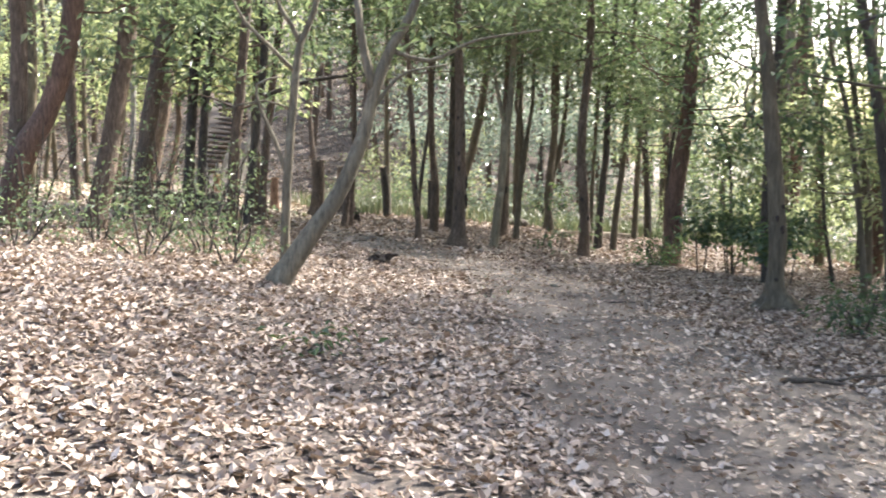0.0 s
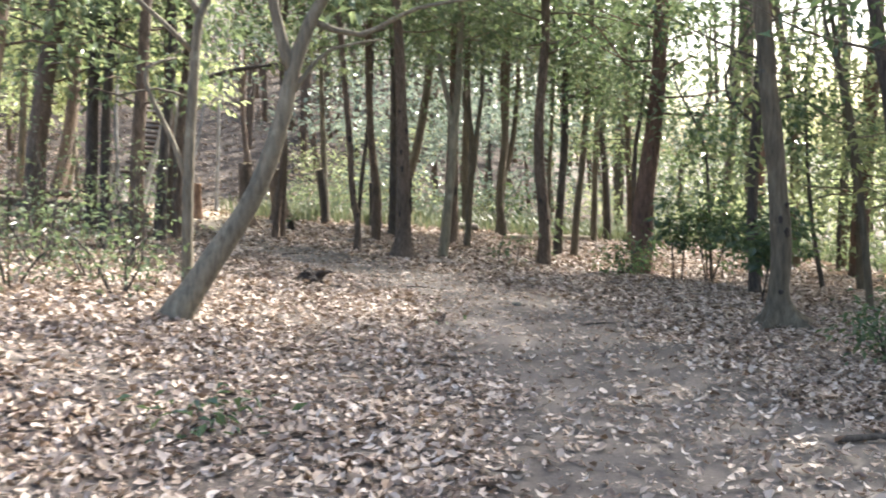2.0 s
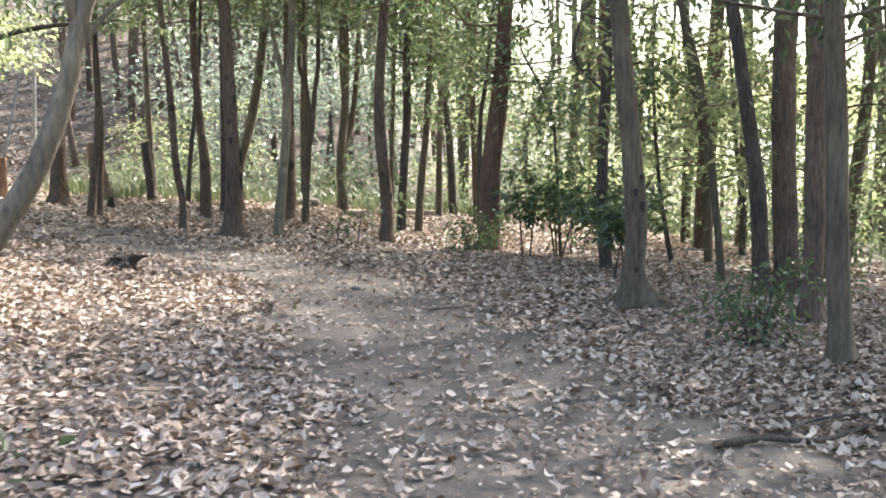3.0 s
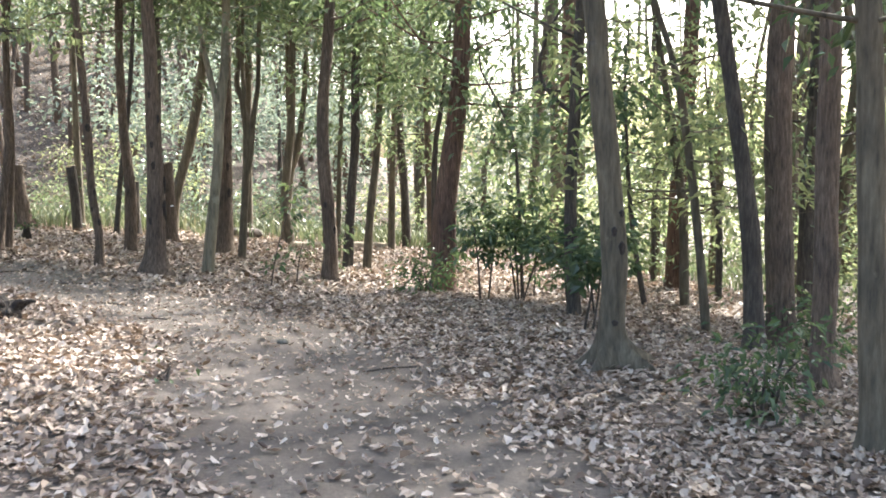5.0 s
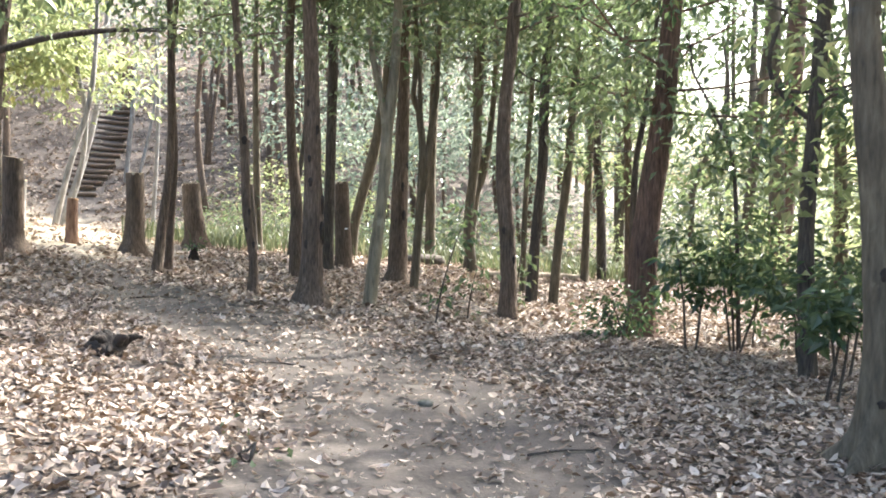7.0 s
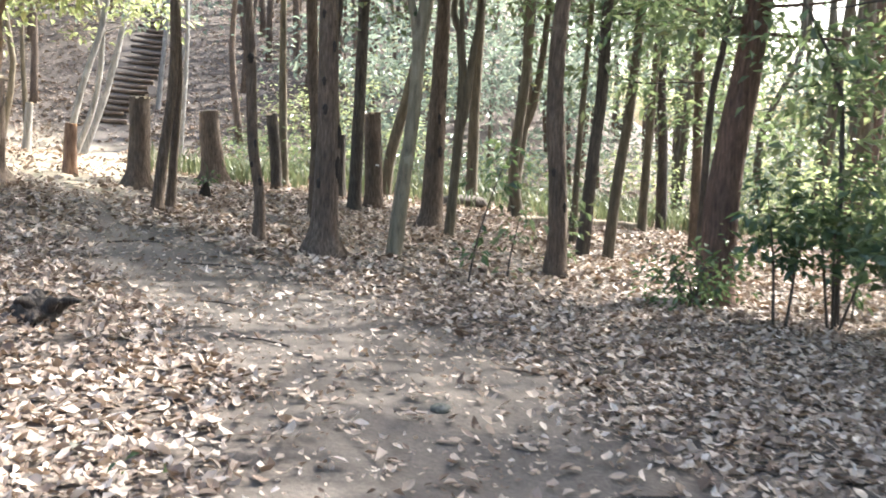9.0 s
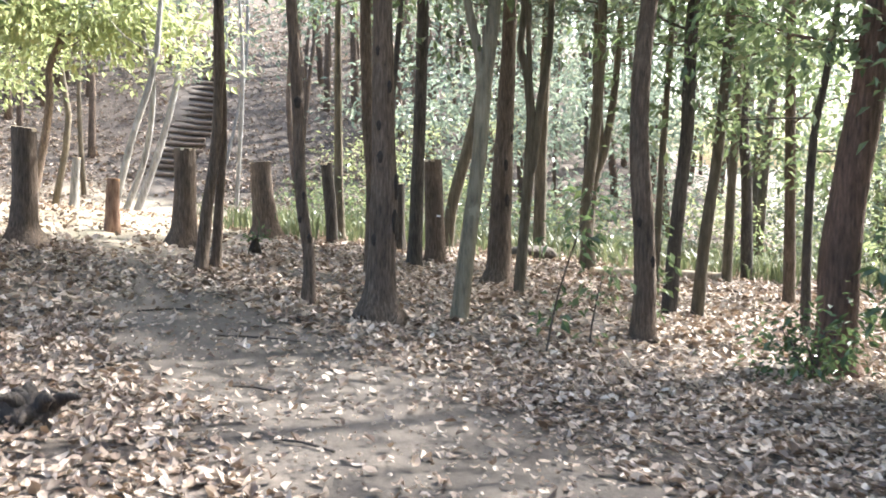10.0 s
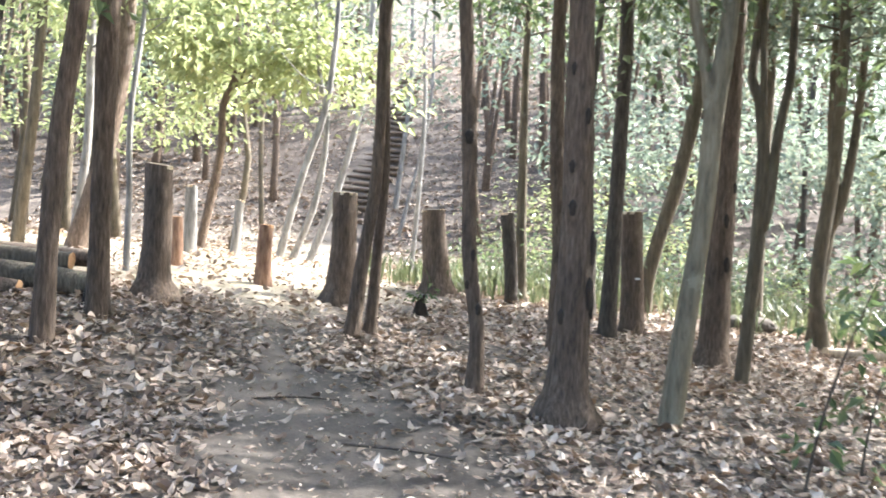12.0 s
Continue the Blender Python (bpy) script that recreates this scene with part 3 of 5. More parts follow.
tree((6.44, 18.49), [(0, 0, 0, 0.237), (0.02, -0.01, 1.16, 0.165), (0.1, -0.04, 1.94, 0.149), (0.19, -0.07, 2.71, 0.138), (0.26, -0.1, 3.86, 0.119)], BARK_RED, label='stout tree with reddish-brown fissured bark', low=2.7, limbs=18, flare=0.15, sides=18, reach=2.4, dense=1.2, height=12.5, aloft=0, leafy=5.8, thin=0.3)
tree((8.26, 24.16), [(0, 0, 0, 0.106), (-0.03, 0.01, 1.48, 0.079), (-0.08, 0.03, 3.21, 0.071)], BARK_BROWN, label='slim brown tree among green leaves', low=2.2, limbs=14, foliage='mid', height=12, aloft=0, dense=1.6, leafy=6.6)
tree((7.18, 20.94), [(0, 0, 0, 0.062), (-0.01, 0.01, 1.03, 0.052), (0.01, -0.01, 2.21, 0.045), (0.12, -0.05, 2.99, 0.038)], BARK_DARK, label='thin dark tree beside a stout red trunk', low=2.0, limbs=10, foliage='mid', height=7, leafy=6.2)
tree((5.86, 26.61), [(0, 0, 0, 0.117), (-0.11, 0.02, 0.97, 0.098), (0.04, -0.01, 2.51, 0.088), (0.1, -0.02, 4.2, 0.078)], BARK_GREY, label='grey tree with a bent foot', leafy=6.2, low=4.2, foliage='grey')
tree((5.26, 28.55), [(0, 0, 0, 0.119), (0.01, -0, 1.78, 0.108), (0.05, -0.01, 3.15, 0.097), (0.08, -0.01, 4.4, 0.086)], BARK_GREY, label='grey tree forking high up', leafy=6.2, low=4.3, foliage='grey')
tree((4.12, 22.33), [(0, 0, 0, 0.058), (0.06, -0.01, 1.13, 0.044), (0.11, -0.01, 2.28, 0.036), (0.08, -0.01, 3.41, 0.033)], BARK_GREY, label='thin sapling among stouter trunks', low=3.9, limbs=5, height=6, foliage='mid', leafy=4.6)
tree((5.77, 12.39), [(0, 0, 0, 0.13), (-0.01, 0.01, 0.4, 0.118), (0.0, 0.0, 0.92, 0.112), (-0.06, 0.03, 1.81, 0.102), (-0.14, 0.08, 2.69, 0.094), (-0.17, 0.1, 3.13, 0.09)], BARK_GREY, label='smooth grey-green tree with spreading roots', flare=1.5, sides=28, low=5.2, limbs=7, foliage='mid', reach=2.4, dense=0.6, height=11.5)
tree((7.08, 15.64), [(0, 0, 0, 0.098), (-0.05, 0.03, 1.29, 0.078), (-0.01, 0.01, 2.56, 0.072), (0.05, -0.03, 3.8, 0.065)], BARK_DARK, label='slim dark tree wrapped in shrub leaves', low=2.4, limbs=14, dense=0.6, height=11.5, aloft=0, leafy=6.5, stems=[[(0.02, -0.02, 2.4, 0.024), (-0.16, 0.08, 2.57, 0.023), (-0.35, 0.19, 2.83, 0.022), (-0.38, 0.2, 3.14, 0.02), (-0.22, 0.12, 3.58, 0.017), (-0.05, 0.0, 3.9, 0.012)]], thin=0.25)
tree((11.44, 20.17), [(0, 0, 0, 0.218), (0.03, -0.02, 1.45, 0.169), (0.13, -0.08, 3.33, 0.149), (0.2, -0.13, 5.16, 0.129)], BARK_RED, label='reddish-brown tree among yellow-green leaves', low=1.3, foliage='mid', limbs=10, reach=2.6, leafy=3.9, height=12.5, aloft=4, dense=1.0, thin=0.25)
tree((9.72, 17.25), [(0, 0, 0, 0.08), (-0.06, 0.04, 1.58, 0.064), (-0.25, 0.17, 3.03, 0.056), (-0.36, 0.24, 3.86, 0.048)], BARK_GREY, label='thin leaning tree in yellow-green foliage', low=1.3, foliage='yellow', limbs=9, height=7, leafy=3.9, thin=0.14)
tree((8.02, 14.26), [(0, 0, 0, 0.055), (-0.09, 0.06, 1.11, 0.049), (-0.23, 0.16, 2.39, 0.046), (-0.36, 0.26, 3.14, 0.037), (-0.51, 0.36, 3.72, 0.031)], BARK_GREY, label='thin sapling curving away from the path', low=1.3, limbs=8, foliage='yellow', height=6, leafy=3.9, thin=0.2)
tree((7.78, 13.08), [(0, 0, 0, 0.147), (-0.05, 0.04, 1.15, 0.094), (-0.15, 0.12, 2.11, 0.082), (-0.33, 0.25, 3.5, 0.076)], BARK_DARK, label='slim dark tree leaning outwards', low=5.2, foliage='mid', flare=0.2, dense=0.8, limbs=7)
tree((8.36, 13.38), [(0, 0, 0, 0.186), (-0.05, 0.04, 1.16, 0.143), (-0.08, 0.06, 2.46, 0.137), (-0.06, 0.05, 3.6, 0.13)], BARK_BROWN, label='stout brown tree in a close row', low=5.2, foliage='mid', flare=0.2, sides=14, limbs=8, reach=2.2, dense=1.0)
tree((7.08, 11.3), [(0, 0, 0, 0.146), (0.01, -0.01, 0.88, 0.097), (-0, 0, 1.8, 0.093), (-0.01, 0.01, 3.13, 0.083)], BARK_BROWN, label='straight brown tree in a close row', low=5.2, foliage='mid', flare=0.2, limbs=10, reach=2.2, dense=1.2)
tree((6.03, 9.56), [(0, 0, 0, 0.13), (-0.04, 0.03, 0.81, 0.09), (-0.07, 0.05, 1.74, 0.085), (-0.12, 0.09, 2.88, 0.075)], BARK_GREY, label='straight grey tree beside the path', low=2.4, foliage='dark', flare=0.2, limbs=20, reach=2.0, dense=0.7, leafy=7.0, thin=0.3)
tree((11.23, 16.47), [(0, 0, 0, 0.128), (-0.01, 0.01, 1.71, 0.111), (0.04, -0.03, 3.69, 0.094)], BARK_DARK, label='dark tree among yellow-green leaves', low=1.3, foliage='mid', limbs=10, reach=2.6, leafy=3.9, height=12.5, aloft=14, dense=1.4)
tree((-0.58, 11.36), [(0, 0, 0, 0.161), (0.35, 0.02, 0.51, 0.106), (0.7, 0.04, 1.02, 0.09), (0.96, 0.05, 1.63, 0.077), (1.1, 0.06, 2.17, 0.071), (1.28, 0.07, 2.64, 0.058), (1.58, 0.09, 3.21, 0.048)], BARK_PALE, label='pale grey tree leaning steeply and forking', low=2.9, limbs=7, sprays=4, foliage='mid', height=6.5, sides=14, stems=[[(1.1, 0.06, 2.17, 0.064), (1.01, 0.06, 2.51, 0.051), (0.95, 0.05, 2.82, 0.045), (0.91, 0.05, 3.19, 0.039)], [(1.06, 0.06, 1.94, 0.029), (1.25, 0.07, 2.2, 0.022), (1.47, 0.08, 2.39, 0.016), (1.92, 0.11, 2.48, 0.01)], [(1.28, 0.07, 2.64, 0.029), (1.73, 0.1, 2.52, 0.026), (2.25, 0.12, 2.76, 0.019), (3.04, 0.17, 2.9, 0.01)]])
tree((-0.55, 12.20), [(0, 0, 0, 0.066), (0.06, 0, 1.23, 0.053), (0.14, 0.01, 2.14, 0.049), (0.22, 0.01, 2.78, 0.043), (0.39, 0.02, 3.17, 0.036)], BARK_PALE, label='thin pale grey tree with bare forking boughs', low=2.9, limbs=6, sprays=4, foliage='mid', height=6.0, stems=[[(0.22, 0.01, 2.78, 0.033), (0.12, 0.01, 3.0, 0.03), (0.01, 0.0, 3.16, 0.026), (-0.14, -0.01, 3.53, 0.016)], [(0.06, 0.0, 1.17, 0.03), (-0.08, -0.0, 1.62, 0.026), (-0.25, -0.01, 2.01, 0.023), (-0.29, -0.02, 2.29, 0.02), (-0.01, -0.0, 2.39, 0.013)], [(0.14, 0.01, 2.46, 0.03), (-0.13, -0.01, 2.74, 0.023), (-0.42, -0.02, 3.02, 0.02), (-0.58, -0.03, 3.33, 0.013)], [(0.09, 0.01, 2.01, 0.016), (-0.2, -0.01, 2.1, 0.013), (-0.58, -0.03, 2.03, 0.01)]])
tree((-4.37, 14.32), [(0, 0, 0, 0.212), (0.16, 0.05, 0.93, 0.187), (0.55, 0.18, 1.73, 0.147), (0.86, 0.28, 2.99, 0.13)], BARK_RED, label='dark reddish tree leaning from a double foot', low=2.9, foliage='mid', flare=0.2, thin=0.2)
tree((-4.46, 14.60), [(0, 0, 0, 0.166), (0.11, 0.04, 1, 0.125), (0.18, 0.06, 2.07, 0.116), (0.19, 0.06, 2.98, 0.112)], BARK_BROWN, label='upright brown tree grown from a double foot', low=2.9, foliage='mid', thin=0.2)
tree((-3.41, 14.95), [(0, 0, 0, 0.183), (0.18, 0.04, 0.78, 0.15), (0.39, 0.09, 1.98, 0.133), (0.56, 0.14, 3.16, 0.125)], BARK_BROWN, label='brown tree leaning over low shrubs', low=2.4, foliage='mid', limbs=14, leafy=5.5, thin=0.2)
tree((-3.35, 18.50), [(0, 0, 0, 0.174), (0.08, 0.02, 1.21, 0.154), (0.32, 0.06, 2.69, 0.138), (0.52, 0.1, 3.67, 0.133)], BARK_BROWN, label='brown tree behind low shrubs', low=2.2, foliage='mid', limbs=15, leafy=5.5, thin=0.2)
tree((-2.71, 19.54), [(0, 0, 0, 0.118), (0.11, 0.02, 1.81, 0.097), (0.24, 0.03, 3.87, 0.091)], BARK_DARK, label='slim dark tree behind low shrubs', low=2.6, foliage='mid', limbs=15, leafy=5.5, reach=1.2, thin=0.2)
tree((-2.40, 19.01), [(0, 0, 0, 0.094), (0.11, 0.01, 2.02, 0.078), (0.27, 0.04, 3.33, 0.068)], BARK_DARK, label='thin dark tree behind low shrubs', low=2.6, foliage='mid', limbs=15, height=8, leafy=5.5, reach=1.2, thin=0.2)
tree((-1.59, 16.64), [(0, 0, 0, 0.109), (0.06, 0.01, 1.39, 0.091), (0.17, 0.02, 2.45, 0.082)], BARK_BROWN, label='slim brown tree near the shrubs', low=1.9, foliage='mid', limbs=14, leafy=5.5, reach=1.3, thin=0.2)
tree((-1.46, 18.17), [(0, 0, 0, 0.099), (0.07, 0.01, 0.93, 0.084), (0.22, 0.02, 2.2, 0.074), (0.32, 0.03, 3.16, 0.07)], BARK_DARK, label='slim dark tree near the leaning trunk', low=2.9, foliage='mid', limbs=7, height=8, leafy=5.5, reach=0.8, sprays=6, stems=[[(0.16, 0.04, 2.27, 0.056), (0.57, 0.16, 2.44, 0.042), (1.13, 0.32, 2.63, 0.035), (1.66, 0.47, 2.73, 0.028), (2.21, 0.63, 2.76, 0.014)]])
tree((-5.04, 20.79), [(0, 0, 0, 0.117), (-0.04, -0.01, 1.61, 0.099), (-0.08, -0.02, 3.78, 0.088)], BARK_BROWN, label='slim brown tree before the hill', low=2.6, foliage='mid', thin=0.2)
tree((7.72, 36.74), [(0, 0, 0, 0.075), (-0.09, 0.02, 3.42, 0.063), (-0.01, 0, 4.99, 0.065), (0.14, -0.03, 6.67, 0.06)], BARK_DARK, label='thin dark dead tree rising from the thicket', low=5, limbs=4, sprays=2, height=8, foliage='grey')
tree((-3.2, 44.0), [(0, 0, 0, 0.065), (0.84, 0.15, 3.93, 0.054), (0.91, 0.16, 7.48, 0.05)], BARK_ASH, label='thin pale tree leaning beside the hill stairs', low=5, limbs=6, sprays=3, foliage='grey', height=10)
tree((-3.7, 46.0), [(0, 0, 0, 0.09), (0.38, 0.13, 4.1, 0.077), (0.35, 0.13, 6.93, 0.07)], BARK_ASH, label='straight pale tree beside the hill stairs', low=5, limbs=6, sprays=3, foliage='grey', height=10)
tree((2.24, 26.55), [(0, 0, 0, 0.07), (0.1, 0, 1.04, 0.053), (0.29, -0.01, 2.41, 0.047), (0.39, -0.01, 3.43, 0.045)], BARK_DARK, label='thin leaning dark tree behind stouter trunks', low=4.2, limbs=6, height=7, foliage='mid')
tree((6.08, 23.29), [(0, 0, 0, 0.06), (0.04, -0.01, 1.66, 0.046), (0.11, -0.03, 3.19, 0.041), (0.15, -0.04, 4.4, 0.036)], BARK_GREY, label='thin grey tree close behind a slim dark one', low=3.2, limbs=7, height=7, foliage='mid')
tree((8.19, 26.72), [(0, 0, 0, 0.1), (0.04, -0.01, 1.75, 0.075), (0.09, -0.03, 3.11, 0.062)], BARK_GREY, label='slim grey tree at the edge of the thicket', low=2.6, limbs=10, height=8, foliage='mid')
tree((8.84, 27.58), [(0, 0, 0, 0.11), (-0.06, 0.02, 1.83, 0.095), (-0.15, 0.05, 2.86, 0.1), (-0.13, 0.04, 4.53, 0.079)], BARK_DARK, label='dark tree with a thickened middle before the thicket', low=3.2, limbs=9, height=9, foliage='mid')
tree((13.65, 29.3), [(0, 0, 0, 0.375), (0.16, -0.08, 2.64, 0.254), (0.26, -0.13, 5.1, 0.225), (0.3, -0.15, 6.95, 0.2)], BARK_RED, label='broad reddish tree standing among the slope thicket', low=5.5, limbs=12, height=13, sides=16, reach=2.8, foliage='mid')
tree((9.06, 17.28), [(0, 0, 0, 0.045), (-0.14, 0.09, 0.99, 0.036), (-0.22, 0.13, 1.9, 0.031), (-0.26, 0.16, 2.88, 0.024)], BARK_DARK, label='thin bent sapling in the slope thicket', low=1.6, limbs=8, height=4.5, reach=1.1, foliage='mid', thin=0.2)
tree((11.61, 21.17), [(0, 0, 0, 0.055), (0.01, -0.01, 1.41, 0.042), (0.06, -0.04, 2.91, 0.037), (-0.01, 0, 3.7, 0.031)], BARK_DARK, label='thin upright sapling in the slope thicket', low=1.6, limbs=8, height=5, reach=1.2, foliage='yellow', thin=0.15)
tree((11.47, 18.91), [(0, 0, 0, 0.065), (0, 0, 1.07, 0.056), (-0.07, 0.05, 1.68, 0.047), (-0.13, 0.09, 2.21, 0.037)], BARK_DARK, label='crooked dark sapling in the slope thicket', low=1.4, limbs=8, height=4.5, reach=1.2, foliage='mid')
tree((7.26, 17.53), [(0, 0, 0, 0.036), (-0.06, 0.03, 1.5, 0.024), (-0.12, 0.06, 2.23, 0.02), (-0.32, 0.15, 2.75, 0.017), (-0.53, 0.24, 3.19, 0.014)], BARK_DARK, label='thin sapling arching over a dark shrub', low=1.9, limbs=7, height=3.7, reach=0.9, foliage='mid', sides=8)
# Two trees added outside the view; their crowns shade the right-hand ground.
tree((13.6, 17.2), [(0, 0, 0, 0.2), (0.05, 0, 1.5, 0.15), (0.1, 0.05, 3.2, 0.13)], BARK_BROWN, label='brown tree added out of view to shade the path', low=5.0, limbs=16, reach=2.6, foliage='mid', dense=2.6)
tree((14.4, 14.6), [(0, 0, 0, 0.2), (0.05, 0, 1.5, 0.15), (0.1, 0.05, 3.2, 0.13)], BARK_BROWN, label='brown tree added out of view to shade the path', low=5.0, limbs=16, reach=2.6, foliage='mid', dense=2.6)
# Added trees: crowns start above the view and only keep sun off the ground.
tree((13.2, 21.5), [(0, 0, 0, 0.15), (0.05, 0, 2.5, 0.11), (0.1, 0.05, 5, 0.1)], BARK_GREY, label='tall grey tree added on the slope to cast shade', low=8.0, limbs=14, height=14, reach=2.6, foliage='mid', dense=1.2)
tree((15.4, 19.5), [(0, 0, 0, 0.14), (-0.1, 0, 2.5, 0.11), (0, 0.1, 5, 0.1)], BARK_GREY, label='tall grey tree added on the slope to cast shade', low=8.4, limbs=14, height=14, reach=2.6, foliage='mid', dense=2.4)
# Row of trees added beyond the right edge of view to shade the foreground.
tree((9.6, 5.0), [(0, 0, 0, 0.17), (0.05, 0, 1.5, 0.13), (0.1, 0.05, 3.2, 0.12)], BARK_BROWN, label='brown tree added out of view to shade the path', low=3.0, limbs=16, reach=2.2, foliage='mid', dense=2.6)
tree((10.6, 8.6), [(0, 0, 0, 0.17), (0.05, 0, 1.5, 0.13), (0.1, 0.05, 3.2, 0.12)], BARK_BROWN, label='brown tree added out of view to shade the path', low=3.0, limbs=16, reach=2.2, foliage='mid', dense=2.6)
tree((10.5, 11.8), [(0, 0, 0, 0.17), (0.05, 0, 1.5, 0.13), (0.1, 0.05, 3.2, 0.12)], BARK_BROWN, label='brown tree added out of view to shade the path', low=3.0, limbs=16, reach=2.2, foliage='mid', dense=2.6)
tree((12.6, 13.4), [(0, 0, 0, 0.17), (0.05, 0, 1.5, 0.13), (0.1, 0.05, 3.2, 0.12)], BARK_BROWN, label='brown tree added out of view to shade the path', low=3.0, limbs=16, reach=2.2, foliage='mid', dense=2.6)
tree((8.3, 6.9), [(0, 0, 0, 0.17), (0.05, 0, 1.5, 0.13), (0.1, 0.05, 3.2, 0.12)], BARK_BROWN, label='brown tree added out of view to shade the path', low=3.0, limbs=16, reach=2.2, foliage='mid', dense=2.6)
low_tree = tree((7.2, 4.4), [(0, 0, 0, 0.17), (0.05, 0, 1.5, 0.13), (0.1, 0.05, 3.2, 0.12)], BARK_BROWN, label='brown tree added out of view to shade the path', low=3.0, limbs=16, reach=2.2, foliage='mid', dense=2.6)
tree((9.0, 2.0), [(0, 0, 0, 0.17), (0.05, 0, 1.5, 0.13), (0.1, 0.05, 3.2, 0.12)], BARK_BROWN, label='brown tree added out of view to shade the path', low=3.0, limbs=16, reach=2.2, foliage='mid', dense=2.6)


def hanging_bough(ob, nodes, clusters, foliage, size, seed):
    """A long bough reaching out from a trunk, leaved along its outer half."""
    r = np.random.default_rng(seed)
    rows = spline(nodes, 0.12)
    v, f = tube(rows, 7, 0, 0.05, seed)
    shaped("bough", v, f, BARK_DARK, ob)
    take = rows[r.integers(len(rows) // 2, len(rows), clusters), :3] + r.normal(0, 1, (clusters, 3)) * np.array([0.28, 0.28, 0.2])
    v, f = spray(r, take, 0.13, 11, size, 0.6, 0.5)
    shaped("foliage", v, f, FOLIAGE[foliage], ob, "loose hanging leaves on a thin bough", smooth=False)


hanging_bough(low_tree, [(0, 0, 3.0, 0.04), (-1.2, 0.7, 3.35, 0.03), (-2.5, 1.6, 3.3, 0.022), (-3.5, 2.25, 3.0, 0.012)], 26, "dark", 0.13, 91)


def scar(ob, height, az, long, wide):
    """A dark healed wound on a trunk: a lipped oval standing a little proud of the bark."""
    rows = CENTRE[ob.name]
    k = int(np.argmin(np.abs(rows[:, 2] - height)))
    out = Vector((math.sin(az), -math.cos(az), 0))
    bm = bmesh.new()
    bmesh.ops.create_uvsphere(bm, u_segments=10, v_segments=7, radius=1)
    for v in bm.verts:
        dent = 0.55 if v.co.x ** 2 + v.co.z ** 2 < 0.3 and v.co.y < 0 else 1.0
        v.co = Vector((v.co.x * wide * (1 + 0.2 * math.sin(5 * v.co.z)), v.co.y * 0.022 * dent, v.co.z * long))
    me = bpy.data.meshes.new("scar")
    bm.to_mesh(me)
    bm.free()
    me.materials.append(ROTTEN)
    for p in me.polygons:
        p.use_smooth = True
    part = new("scar", me)
    part.parent = ob
    part.matrix_basis = Matrix.Translation(Vector(rows[k, :3]) + out * float(rows[k, 3])) @ Matrix.Rotation(az, 4, "Z")
    tagged(part, "dark lipped bark scar")


def named(label):
    return next(o for o in scene.objects if o.get("label") == label)


stout = named('stout tree with furrowed brown bark and peeling scars')
for z, az, long, wide in ((1.25, 1.2, 0.13, 0.035), (0.98, 1.0, 0.12, 0.04), (1.55, -0.3, 0.06, 0.03), (0.75, -0.7, 0.06, 0.025), (1.85, -0.4, 0.05, 0.025), (2.15, 0.6, 0.06, 0.025), (0.85, 1.3, 0.1, 0.03), (2.5, -0.5, 0.05, 0.02)):
    scar(stout, z, az, long, wide)
knotty = named('slim knotty tree with a broken branch scar')
for z, az, long, wide in ((2.02, 0.1, 0.06, 0.04), (0.62, 0.5, 0.05, 0.025), (1.1, 0.6, 0.05, 0.02), (0.85, -0.6, 0.04, 0.02)):
    scar(knotty, z, az, long, wide)
brown = named('tall brown tree with a widened foot and dark scars')
for z, az, long, wide in ((1.1, 0.5, 0.09, 0.04), (1.65, 0.2, 0.08, 0.03), (1.95, 0.9, 0.06, 0.025)):
    scar(brown, z, az, long, wide)
rooted = named('smooth grey-green tree with spreading roots')
for z, az, long, wide in ((1.05, 0.15, 0.06, 0.035), (1.2, -0.4, 0.045, 0.025), (1.35, 0.4, 0.035, 0.03), (0.4, -0.3, 0.03, 0.03)):
    scar(rooted, z, az, long, wide)
bent = named('tree with a curved dark brown trunk')
for z, az, long, wide in ((1.15, -0.6, 0.05, 0.025), (0.72, 0.6, 0.06, 0.03)):
    scar(bent, z, az, long, wide)
hanging_bough(named('slim dark tree near the leaning trunk'), [(0.9, 0.25, 2.55, 0.012), (1.6, 0.45, 2.7, 0.011), (2.3, 0.66, 2.8, 0.009), (2.9, 0.8, 2.75, 0.005)], 14, "yellow", 0.12, 92)


# ---- stumps and logs ----


def stump(at, nodes, skin, cut, label, slant=0.0, flare=0.35):
    """A felled trunk left standing: bark, and a sawn face with a raised bark rim."""
    COUNT[0] += 1
    ob = thing("tree_stump", (at[0], at[1], float(ground(*at))), label, "tree stump", "sawn stumps along the path")
    nodes = footed(nodes)
    first = list(nodes[0])
    first[2] -= 0.2
    rows = spline([first] + nodes, 0.08)
    v, f = tube(rows, 16, flare, 0.035, COUNT[0], caps=False)
    top = v[-16:].copy()
    v[-16:, 2] -= slant * (v[-16:, 0] - rows[-1, 0])
    shaped("bark", v, f, skin, ob)
    top[:, 2] -= slant * (top[:, 0] - rows[-1, 0])
    mid = top.mean(0)
    edge = mid + (top - mid) * 1.0
    inner = mid + (top - mid) * 0.93 + np.array([0, 0, 0.004])
    low = edge - np.array([0, 0, 0.03])
    a = np.arange(16)
    b = (a + 1) % 16
    vv = np.vstack([low, edge, inner, mid[None] + np.array([[0, 0, 0.006]])])
    shaped("sawn_face", vv, [np.vstack([np.stack([a, b, b + 16, a + 16], -1), np.stack([a + 16, b + 16, b + 32, a + 32], -1)]),
                             np.stack([a + 32, b + 32, np.full(16, 48)], -1)], cut, ob, "pale sawn wood with growth rings", smooth=False)
    return ob


